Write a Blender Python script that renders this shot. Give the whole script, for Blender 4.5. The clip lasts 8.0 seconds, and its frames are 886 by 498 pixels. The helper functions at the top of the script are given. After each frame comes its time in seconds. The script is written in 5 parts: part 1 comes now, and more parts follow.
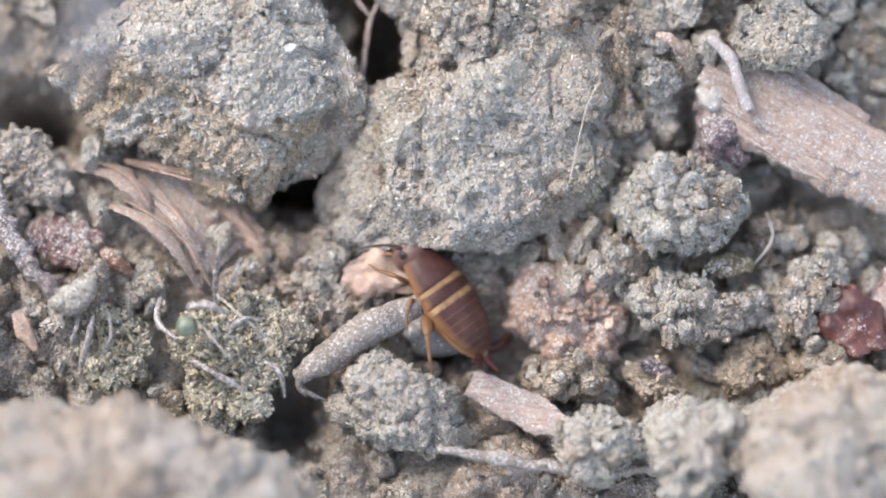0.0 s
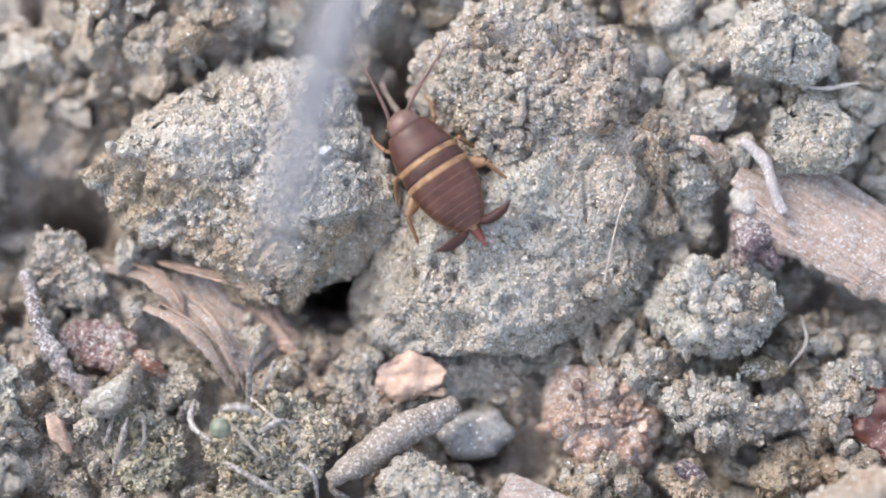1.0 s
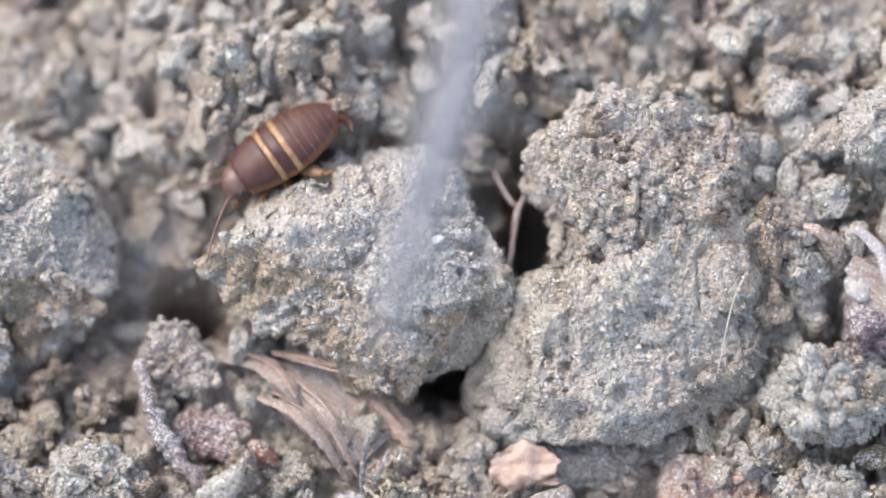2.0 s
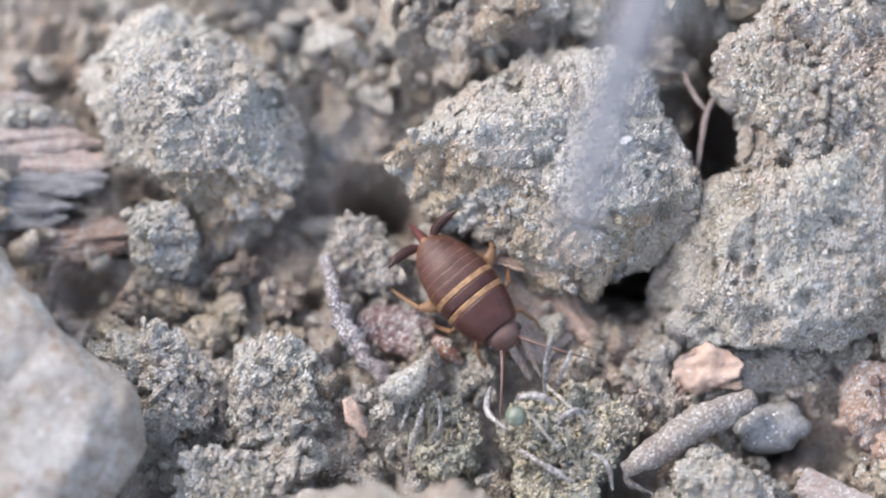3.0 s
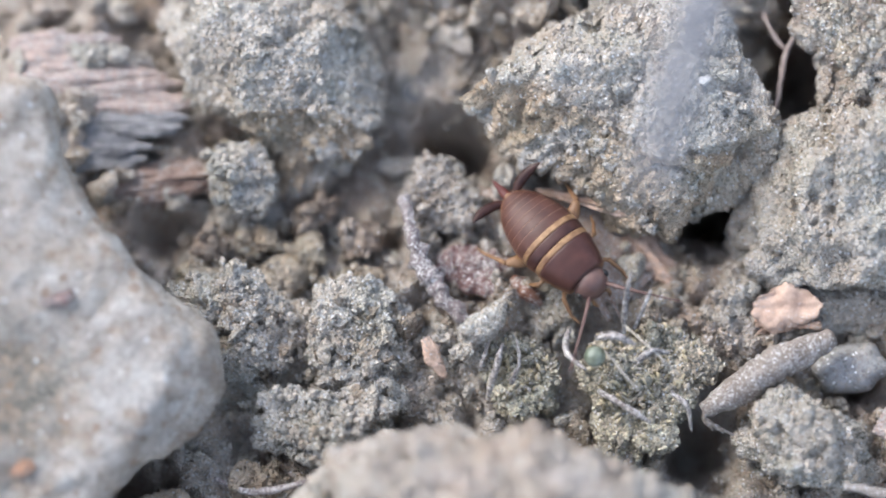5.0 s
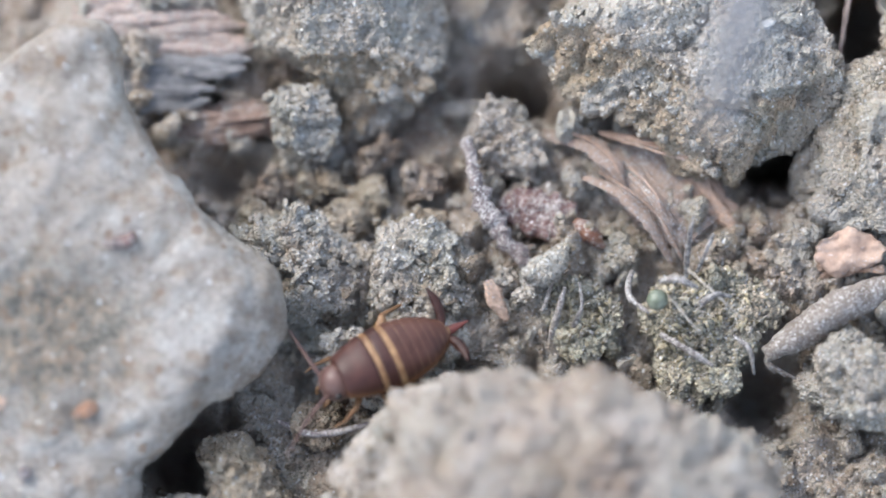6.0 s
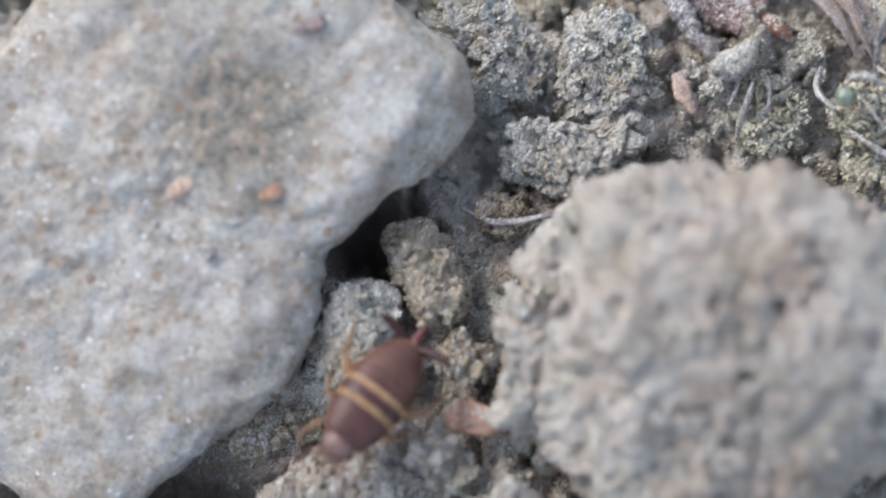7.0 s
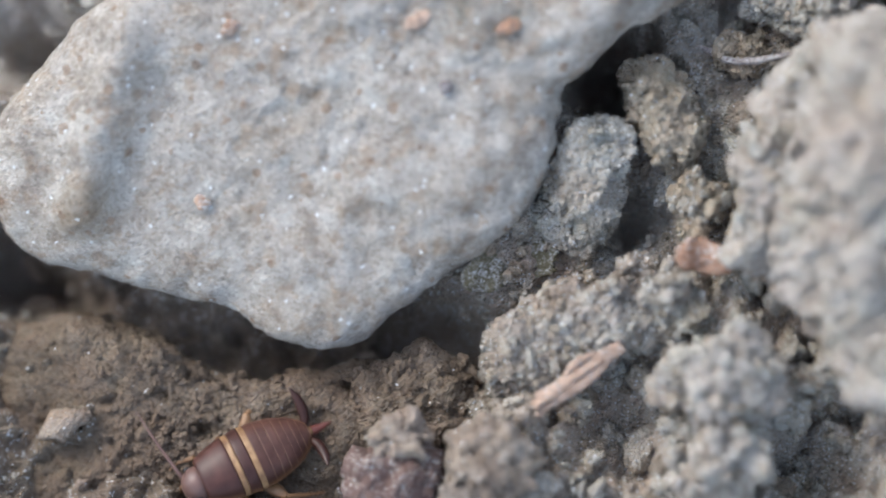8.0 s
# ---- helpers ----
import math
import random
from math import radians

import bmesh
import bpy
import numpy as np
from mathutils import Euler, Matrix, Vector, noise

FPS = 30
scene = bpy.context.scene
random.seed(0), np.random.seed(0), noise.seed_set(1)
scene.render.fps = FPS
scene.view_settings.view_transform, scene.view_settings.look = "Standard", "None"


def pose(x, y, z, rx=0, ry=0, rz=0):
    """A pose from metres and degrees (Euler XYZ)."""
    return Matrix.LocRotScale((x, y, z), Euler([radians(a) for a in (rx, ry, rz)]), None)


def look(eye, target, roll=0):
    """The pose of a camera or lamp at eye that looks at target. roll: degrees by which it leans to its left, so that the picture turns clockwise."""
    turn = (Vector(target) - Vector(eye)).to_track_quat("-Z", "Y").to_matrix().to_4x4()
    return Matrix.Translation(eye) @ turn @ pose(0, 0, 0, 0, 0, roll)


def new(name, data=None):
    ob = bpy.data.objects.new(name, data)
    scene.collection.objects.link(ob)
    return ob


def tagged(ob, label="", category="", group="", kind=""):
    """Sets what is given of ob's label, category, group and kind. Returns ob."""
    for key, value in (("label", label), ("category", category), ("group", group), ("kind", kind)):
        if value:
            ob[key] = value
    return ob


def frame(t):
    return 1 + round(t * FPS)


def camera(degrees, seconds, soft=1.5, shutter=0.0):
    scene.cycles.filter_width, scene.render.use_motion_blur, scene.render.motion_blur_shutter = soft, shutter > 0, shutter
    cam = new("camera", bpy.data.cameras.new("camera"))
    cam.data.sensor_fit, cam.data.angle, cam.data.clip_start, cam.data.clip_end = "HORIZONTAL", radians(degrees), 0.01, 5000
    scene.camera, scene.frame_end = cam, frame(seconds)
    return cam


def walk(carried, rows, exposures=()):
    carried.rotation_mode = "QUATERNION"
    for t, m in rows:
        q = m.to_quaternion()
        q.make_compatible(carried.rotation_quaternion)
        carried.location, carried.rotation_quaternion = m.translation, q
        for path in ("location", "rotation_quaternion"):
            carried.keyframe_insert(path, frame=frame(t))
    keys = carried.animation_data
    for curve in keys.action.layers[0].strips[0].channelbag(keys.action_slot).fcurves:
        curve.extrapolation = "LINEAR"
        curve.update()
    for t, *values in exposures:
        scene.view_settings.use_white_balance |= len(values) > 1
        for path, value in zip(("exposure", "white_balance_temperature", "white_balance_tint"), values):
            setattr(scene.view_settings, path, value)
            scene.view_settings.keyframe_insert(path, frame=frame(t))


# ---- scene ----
MM = 0.001
LEAN = radians(72)              # how steeply the camera looks down on the soil
EYE = (0.0, -84.3 * math.cos(LEAN) * MM, 84.3 * math.sin(LEAN) * MM)
cam = camera(12.0, 8.0, soft=1.9, shutter=0.15)
cam.data.dof.use_dof = True
cam.data.dof.focus_distance = 82.55 * MM
cam.data.dof.aperture_fstop = 33.0
# seconds, then the turn of the camera, which swings about one point
SWING = [
    (0.0, 17.501, -4.571, -2.775),
    (0.5, 18.144, -4.375, -2.692),
    (1.0, 18.877, -4.166, -2.539),
    (1.2, 19.169, -4.026, -2.509),
    (2.3, 20.233, -1.988, -1.854),
    (2.5, 20.262, -1.607, -1.188),
    (3.0, 18.636, -0.677, -0.168),
    (3.5, 18.040, -0.270, -0.065),
    (4.0, 18.000, -0.000, 0.000),
    (4.5, 17.894, 0.202, 0.088),
    (6.0, 17.050, 1.113, 0.547),
    (6.5, 15.842, 2.001, 1.446),
    (7.0, 14.264, 3.175, 2.554),
    (7.5, 13.048, 4.452, 3.586),
    (8.0, 12.186, 5.953, 4.641),
]
walk(cam, [(t, pose(*EYE, rx, ry, rz)) for t, rx, ry, rz in SWING],
     exposures=((0.0, 2.02, 6560, 12), (1.0, 2.09, 6530, 12), (2.5, 2.03, 6360, 12), (4.5, 1.95, 6260, 11), (6.0, 1.89, 6230, 9), (6.8, 1.80, 6140, 8), (8.0, 1.79, 6160, 7)))

# ---- light ----
SUN_TO = Vector((-0.57, 0.41, 0.71)).normalized()
world = bpy.data.worlds.new("sky")
scene.world = world
world.use_nodes = True
nt = world.node_tree
sky = nt.nodes.new("ShaderNodeTexSky")
sky.sky_type = "NISHITA"
sky.sun_disc = False
sky.dust_density = 2.0
sky.ozone_density = 0.9
sky.sun_elevation = math.asin(SUN_TO.z)
sky.sun_rotation = math.atan2(SUN_TO.x, SUN_TO.y)
nt.nodes["Background"].inputs["Strength"].default_value = 0.15
haze = nt.nodes.new("ShaderNodeHueSaturation")      # thin cloud takes the blue out of the sky
haze.inputs["Saturation"].default_value = 0.70
nt.links.new(sky.outputs["Color"], haze.inputs["Color"])
nt.links.new(haze.outputs["Color"], nt.nodes["Background"].inputs["Color"])
sun = new("sun", bpy.data.lights.new("sun", "SUN"))
sun.data.energy = 0.43
sun.data.angle = radians(16.0)
sun.data.color = (1.0, 0.94, 0.84)
sun.matrix_world = look(SUN_TO * 0.3, (0, 0, 0))


# ---- numbers that vary over space ----
def scramble(ix, iy, iz, seed):
    """A random number from 0 to 1 for each whole-numbered place."""
    h = (ix.astype(np.int64) * 374761393 + iy.astype(np.int64) * 668265263 + iz.astype(np.int64) * 2147483647 + seed * 974634777) & 0xFFFFFFFF
    h = ((h ^ (h >> 13)) * 1274126177) & 0xFFFFFFFF
    h = ((h ^ (h >> 16)) * 2246822519) & 0xFFFFFFFF
    return ((h ^ (h >> 15)) & 0xFFFFFF) / float(0xFFFFFF)


def smooth_noise(p, size, seed):
    """Smooth noise from -1 to 1 with features of that size."""
    q = p / size
    i = np.floor(q)
    f = q - i
    f = f * f * (3 - 2 * f)
    total = np.zeros(len(p))
    for dx in (0, 1):
        for dy in (0, 1):
            for dz in (0, 1):
                w = (f[:, 0] if dx else 1 - f[:, 0]) * (f[:, 1] if dy else 1 - f[:, 1]) * (f[:, 2] if dz else 1 - f[:, 2])
                total += w * scramble(i[:, 0] + dx, i[:, 1] + dy, i[:, 2] + dz, seed)
    return total * 2 - 1


def rough_noise(p, size, seed, octaves=4):
    total, weight = np.zeros(len(p)), 1.0
    for k in range(octaves):
        total += weight * smooth_noise(p, size / 2 ** k, seed + 17 * k)
        weight *= 0.5
    return total


def grains(p, size, seed):
    """Irregular grains packed at that spacing, some proud of the rest: 0 between them, up to 1 on top of them."""
    q = p / size
    bend = np.c_[smooth_noise(q, 0.7, seed + 5), smooth_noise(q, 0.7, seed + 6), smooth_noise(q, 0.7, seed + 8)]
    q = q + 0.42 * bend
    i = np.floor(q)
    near, high = np.full(len(p), 9.0), np.zeros(len(p))
    for dx in (-1, 0, 1):
        for dy in (-1, 0, 1):
            for dz in (-1, 0, 1):
                cx, cy, cz = i[:, 0] + dx, i[:, 1] + dy, i[:, 2] + dz
                r = scramble(cx, cy, cz, seed)
                d = (cx + r - q[:, 0]) ** 2
                d += (cy + scramble(cx, cy, cz, seed + 1) - q[:, 1]) ** 2
                d += (cz + scramble(cx, cy, cz, seed + 2) - q[:, 2]) ** 2
                high = np.where(d < near, r, high)
                near = np.minimum(near, d)
    return np.clip(1 - near / 0.8, 0, 1) ** 0.7 * (0.35 + 0.65 * ((high * 7.31) % 1.0))


# ---- materials ----
def material(name):
    m = bpy.data.materials.new(name)
    m.use_nodes = True
    return m, m.node_tree, m.node_tree.nodes["Principled BSDF"]


def node(tree, kind, links=(), **values):
    n = tree.nodes.new(kind)
    for key, value in values.items():
        n.inputs[key.replace("_", " ")].default_value = value
    for socket, source in links:
        tree.links.new(source, n.inputs[socket])
    return n


def ramp(tree, source, stops):
    n = tree.nodes.new("ShaderNodeValToRGB")
    tree.links.new(source, n.inputs["Fac"])
    while len(n.color_ramp.elements) < len(stops):
        n.color_ramp.elements.new(0.5)
    for e, (at, colour) in zip(n.color_ramp.elements, stops):
        e.position, e.color = at, (*colour, 1)
    return n.outputs["Color"]


def mix(tree, fac, a, b, blend="MIX"):
    n = tree.nodes.new("ShaderNodeMix")
    n.data_type, n.blend_type = "RGBA", blend
    for slot, value in ((0, fac), (6, a), (7, b)):
        if isinstance(value, (int, float)):
            n.inputs[slot].default_value = value
        elif isinstance(value, tuple):
            n.inputs[slot].default_value = (*value, 1)
        else:
            tree.links.new(value, n.inputs[slot])
    return n.outputs[2]


def maths(tree, what, a, b=None):
    n = tree.nodes.new("ShaderNodeMath")
    n.operation = what
    for k, v in enumerate((a, b)):
        if v is None:
            continue
        if isinstance(v, (int, float)):
            n.inputs[k].default_value = v
        else:
            tree.links.new(v, n.inputs[k])
    return n.outputs[0]


def place_mm(tree, own=False):
    """Where the surface lies, in millimetres."""
    if own:
        src = tree.nodes.new("ShaderNodeTexCoord").outputs["Object"]
    else:
        src = tree.nodes.new("ShaderNodeNewGeometry").outputs["Position"]
    n = node(tree, "ShaderNodeVectorMath", [(0, src)])
    n.operation = "SCALE"
    n.inputs["Scale"].default_value = 1000
    return n.outputs[0]


def noise_tex(tree, where, scale, detail=4.0, rough=0.6):
    return node(tree, "ShaderNodeTexNoise", [("Vector", where)], Scale=scale, Detail=detail, Roughness=rough).outputs["Fac"]


def gritty(name, dark, mid, pale, warm, glint=0.985, grit=0.35, warm_at=0.55, brown_at=None, loose=False):
    """Dry soil: fine grains of mixed colour, some of them bright mica and quartz that glint."""
    m, t, b = material(name)
    w = place_mm(t)
    base = ramp(t, noise_tex(t, w, 1.1, 6, 0.65), [(0.28, dark), (0.5, mid), (0.75, pale)])
    stain = ramp(t, noise_tex(t, w, 0.33, 5, 0.6), [(warm_at - 0.08, (0, 0, 0)), (warm_at + 0.14, (1, 1, 1))])
    base = mix(t, maths(t, "MULTIPLY", stain, 0.62), base, warm)
    if brown_at:                        # a stretch of browner soil about that place, shade included in its tone
        far = node(t, "ShaderNodeVectorMath", [(0, w)])
        far.operation = "DISTANCE"
        far.inputs[1].default_value = brown_at
        edge = maths(t, "ADD", far.outputs["Value"], maths(t, "MULTIPLY", noise_tex(t, w, 0.9, 6, 0.7), 3.0))
        share = ramp(t, maths(t, "MULTIPLY", edge, 0.1), [(0.66, (1, 1, 1)), (0.86, (0, 0, 0))])
        base = mix(t, maths(t, "MULTIPLY", share, 0.85), base, ramp(t, noise_tex(t, w, 1.3, 6, 0.7), [(0.3, (0.13, 0.10, 0.078)), (0.55, (0.215, 0.165, 0.125)), (0.75, (0.29, 0.235, 0.185))]))
    if loose:                           # each crumb has a tone of its own
        own = t.nodes.new("ShaderNodeNewGeometry").outputs["Random Per Island"]
        base = mix(t, 0.8, base, ramp(t, own, [(0.0, (0.52, 0.44, 0.37)), (0.22, (0.80, 0.72, 0.64)), (0.45, (1.0, 0.98, 0.96)), (1.0, (1.03, 1.03, 1.01))]), "MULTIPLY")
    bend = node(t, "ShaderNodeTexNoise", [("Vector", w)], Scale=9.0, Detail=3.0)
    bent = node(t, "ShaderNodeVectorMath", [(0, bend.outputs["Color"]), (2, w)])
    bent.operation = "MULTIPLY_ADD"
    bent.inputs[1].default_value = (0.09, 0.09, 0.09)
    cell = node(t, "ShaderNodeTexVoronoi", [("Vector", bent.outputs[0])], Scale=17.0)
    grain = node(t, "ShaderNodeSeparateColor", [("Color", cell.outputs["Color"])])
    tone = ramp(t, grain.outputs[0], [(0.0, (0.58, 0.55, 0.51)), (0.25, (0.89, 0.87, 0.84)), (0.75, (1.02, 1.01, 0.98)), (1.0, (1.06, 1.06, 1.04))])
    base = mix(t, 0.85, base, tone, "MULTIPLY")
    hue = ramp(t, grain.outputs[2], [(0.0, (1.10, 0.98, 0.84)), (0.45, (1.0, 1.0, 1.0)), (1.0, (0.93, 1.0, 1.06))])
    base = mix(t, 0.45, base, hue, "MULTIPLY")
    cast = ramp(t, noise_tex(t, w, 0.75, 5, 0.7), [(0.36, (1.07, 0.98, 0.95)), (0.5, (1.0, 1.0, 1.0)), (0.64, (0.93, 1.02, 0.98))])
    base = mix(t, 0.35, base, cast, "MULTIPLY")
    tiny = node(t, "ShaderNodeTexVoronoi", [("Vector", w)], Scale=26.0)
    spark = node(t, "ShaderNodeSeparateColor", [("Color", tiny.outputs["Color"])])
    fleck = maths(t, "GREATER_THAN", spark.outputs[1], glint)
    base = mix(t, fleck, base, (0.68, 0.675, 0.66))
    t.links.new(base, b.inputs["Base Color"])
    t.links.new(maths(t, "SUBTRACT", 0.95, maths(t, "MULTIPLY", fleck, 0.75)), b.inputs["Roughness"])
    t.links.new(maths(t, "ADD", 0.04, maths(t, "MULTIPLY", fleck, 0.6)), b.inputs["Specular IOR Level"])
    fine = maths(t, "ADD", maths(t, "MULTIPLY", cell.outputs["Distance"], -1.7), maths(t, "ADD", maths(t, "MULTIPLY", noise_tex(t, w, 24, 4, 0.7), 0.7), maths(t, "MULTIPLY", noise_tex(t, w, 7, 5, 0.7), 0.5)))
    bump = node(t, "ShaderNodeBump", [("Height", fine)], Strength=grit, Distance=0.095 * MM)
    t.links.new(bump.outputs[0], b.inputs["Normal"])
    return m


soil = gritty("dry_grey_soil", (0.37, 0.336, 0.288), (0.465, 0.438, 0.395), (0.495, 0.473, 0.435), (0.41, 0.33, 0.25), 0.967, 0.82, 0.57)
earth = gritty("brown_earth", (0.34, 0.285, 0.24), (0.47, 0.425, 0.375), (0.55, 0.52, 0.475), (0.39, 0.29, 0.22), 0.95, 0.85, 0.52, (-14.8, -13.0, 0.0))
# umber soil: brown in itself, and painted shade on lower clod faces
umber_shade = gritty("umber_shade_soil", (0.30, 0.245, 0.185), (0.42, 0.36, 0.285), (0.51, 0.45, 0.38), (0.38, 0.28, 0.195), 0.99, 0.8, 0.5)
loose_soil = gritty("loose_crumb_soil", (0.37, 0.336, 0.288), (0.465, 0.438, 0.395), (0.495, 0.473, 0.435), (0.41, 0.33, 0.25), 0.967, 0.82, 0.55, None, True)
moss = gritty("dark_moss_crust", (0.11, 0.098, 0.08), (0.40, 0.37, 0.31), (0.60, 0.565, 0.48), (0.20, 0.195, 0.155), 0.97, 0.8, 0.58)
moss_grain = gritty("yellowish_moss_grains", (0.36, 0.33, 0.25), (0.54, 0.50, 0.39), (0.66, 0.62, 0.51), (0.40, 0.33, 0.28), 0.96, 0.6, 0.58)


def limestone_material():
    """Pale stone, mottled white, blue-grey and pinkish, with rusty specks and sandy patches."""
    m, t, b = material("pale_limestone")
    w = place_mm(t)
    col = ramp(t, noise_tex(t, w, 1.5, 8, 0.68), [(0.35, (0.31, 0.265, 0.225)), (0.44, (0.42, 0.375, 0.325)), (0.52, (0.49, 0.447, 0.395)), (0.62, (0.56, 0.532, 0.48))])
    col = mix(t, maths(t, "MULTIPLY", ramp(t, noise_tex(t, w, 0.5, 4), [(0.48, (0, 0, 0)), (0.6, (1, 1, 1))]), 0.25), col, (0.46, 0.455, 0.44))
    sandy = ramp(t, noise_tex(t, w, 0.85, 6, 0.7), [(0.48, (0, 0, 0)), (0.60, (1, 1, 1))])
    col = mix(t, maths(t, "MULTIPLY", sandy, 0.42), col, (0.44, 0.36, 0.275))
    shifted = node(t, "ShaderNodeVectorMath", [(0, w)])
    shifted.inputs[1].default_value = (31, 17, 5)
    rusty = ramp(t, noise_tex(t, shifted.outputs[0], 2.1, 8, 0.7), [(0.51, (0, 0, 0)), (0.63, (1, 1, 1))])
    col = mix(t, maths(t, "MULTIPLY", rusty, 0.6), col, (0.34, 0.24, 0.16))
    # one weathered grey patch amid the stone
    far = node(t, "ShaderNodeVectorMath", [(0, w)])
    far.operation = "DISTANCE"
    far.inputs[1].default_value = (-9.25, -3.9, 2.1)
    edge = maths(t, "ADD", far.outputs["Value"], maths(t, "MULTIPLY", noise_tex(t, w, 1.1, 5, 0.7), 3.4))
    patch = ramp(t, maths(t, "MULTIPLY", edge, 0.25), [(0.70, (1, 1, 1)), (1.02, (0, 0, 0))])
    col = mix(t, maths(t, "MULTIPLY", patch, 0.9), col, ramp(t, noise_tex(t, w, 4.5, 6, 0.72), [(0.36, (0.12, 0.11, 0.085)), (0.5, (0.27, 0.245, 0.205)), (0.56, (0.36, 0.25, 0.165)), (0.64, (0.44, 0.41, 0.36))]))
    # a tan crust on one shoulder
    near = node(t, "ShaderNodeVectorMath", [(0, w)])
    near.operation = "DISTANCE"
    near.inputs[1].default_value = (-16.5, -9.75, 1.9)
    rim = maths(t, "ADD", near.outputs["Value"], maths(t, "MULTIPLY", noise_tex(t, w, 1.6, 5, 0.7), 1.8))
    crust = ramp(t, maths(t, "MULTIPLY", rim, 0.4), [(0.55, (1, 1, 1)), (0.85, (0, 0, 0))])
    col = mix(t, maths(t, "MULTIPLY", crust, 0.8), col, (0.30, 0.225, 0.15))
    speck = node(t, "ShaderNodeTexVoronoi", [("Vector", w)], Scale=3.1)
    which = node(t, "ShaderNodeSeparateColor", [("Color", speck.outputs["Color"])])
    small = maths(t, "LESS_THAN", maths(t, "ADD", speck.outputs["Distance"], maths(t, "MULTIPLY", noise_tex(t, w, 9, 3), 0.2)), maths(t, "MULTIPLY", which.outputs[0], 0.5))
    bunch = maths(t, "GREATER_THAN", maths(t, "ADD", maths(t, "MULTIPLY", which.outputs[1], 0.35), noise_tex(t, w, 0.45, 3)), 0.71)
    col = mix(t, maths(t, "MULTIPLY", maths(t, "MULTIPLY", small, bunch), 0.6), col, (0.30, 0.19, 0.12))
    cell = node(t, "ShaderNodeTexVoronoi", [("Vector", w)], Scale=15.0)
    grain = node(t, "ShaderNodeSeparateColor", [("Color", cell.outputs["Color"])])
    col = mix(t, 0.6, col, ramp(t, grain.outputs[0], [(0.0, (0.66, 0.63, 0.60)), (0.3, (0.97, 0.96, 0.95)), (0.8, (1.10, 1.10, 1.10)), (1.0, (1.35, 1.35, 1.35))]), "MULTIPLY")
    fleck = maths(t, "GREATER_THAN", grain.outputs[1], 0.995)
    col = mix(t, fleck, col, (0.78, 0.78, 0.77))
    t.links.new(col, b.inputs["Base Color"])
    t.links.new(maths(t, "SUBTRACT", 0.85, maths(t, "MULTIPLY", fleck, 0.6)), b.inputs["Roughness"])
    b.inputs["Specular IOR Level"].default_value = 0.25
    h = maths(t, "ADD", noise_tex(t, w, 3.0, 8, 0.7), maths(t, "MULTIPLY", noise_tex(t, w, 14, 4, 0.7), 0.5))
    bump = node(t, "ShaderNodeBump", [("Height", h)], Strength=1.0, Distance=0.3 * MM)
    t.links.new(bump.outputs[0], b.inputs["Normal"])
    return m


lime = limestone_material()
# brown earth, its colour darkened to carry the limestone's shade
shade_earth = gritty("shade_brown_earth", (0.10, 0.076, 0.058), (0.165, 0.127, 0.098), (0.24, 0.19, 0.15), (0.14, 0.102, 0.074), 0.9985, 0.6, 0.5)
# brown crumbs; near the limestone this tone also paints in its shade
brown = gritty("brown_crumb_soil", (0.17, 0.13, 0.105), (0.27, 0.22, 0.18), (0.37, 0.32, 0.28), (0.24, 0.165, 0.12), 0.99, 0.6, 0.52)
pebble = gritty("grey_pebble", (0.18, 0.18, 0.182), (0.25, 0.25, 0.253), (0.33, 0.328, 0.325), (0.32, 0.29, 0.26), 0.985, 0.25)


# ---- meshes ----
def mesh_from(name, verts, faces, mat, smooth=True):
    """verts in millimetres, as arrays."""
    me = bpy.data.meshes.new(name)
    verts = np.asarray(verts, dtype=np.float32) * MM
    faces = np.asarray(faces, dtype=np.int32)
    k = faces.shape[1]
    me.vertices.add(len(verts))
    me.vertices.foreach_set("co", verts.ravel())
    me.loops.add(faces.size)
    me.loops.foreach_set("vertex_index", faces.ravel())
    me.polygons.add(len(faces))
    me.polygons.foreach_set("loop_start", np.arange(0, faces.size, k, dtype=np.int32))
    me.polygons.foreach_set("use_smooth", np.full(len(faces), smooth))
    me.update(calc_edges=True)
    me.materials.append(mat)
    return me


BALLS = {}


def ball(n):
    """Unit ball of triangles, as arrays."""
    if n not in BALLS:
        bm = bmesh.new()
        bmesh.ops.create_icosphere(bm, subdivisions=n, radius=1.0)
        BALLS[n] = (np.array([v.co for v in bm.verts]), np.array([[v.index for v in f.verts] for f in bm.faces]))
        bm.free()
    return BALLS[n]


def outward(v, f):
    n = np.zeros_like(v)
    c = np.cross(v[f[:, 1]] - v[f[:, 0]], v[f[:, 2]] - v[f[:, 0]])
    for k in range(3):
        np.add.at(n, f[:, k], c)
    return n / np.maximum(np.linalg.norm(n, axis=1), 1e-12)[:, None]


def bank(x, y):
    """How far the soil rises towards the crumb bank, in millimetres."""
    x, y = np.asarray(x, dtype=float), np.asarray(y, dtype=float)
    u, v = np.clip((x - 7.5) / 4.0, 0, 1), np.clip((y - 3.2) / 2.6, 0, 1)
    u, v = u * u * (3 - 2 * u), v * v * (3 - 2 * v)
    far = 2.1 * v * np.clip((x + 3.5) / 5.0, 0, 1)
    return u * np.clip(1.3 + 0.3 * y, 0.3, 2.8) + (1 - u) * far


def on_bank(at):
    """A place on the level ground, carried up with the bank."""
    return np.array(at, dtype=float) + np.array((-0.16, -0.32, 1.0)) * float(bank(at[0], at[1]))


# a lump's own axes: across, up the slope, and out of it
ACROSS = np.array((1.0, 0.0, 0.0))
UPWARD = np.array((0.0, math.sin(LEAN), math.cos(LEAN)))
OUTWARD = np.array((0.0, -math.cos(LEAN), math.sin(LEAN)))


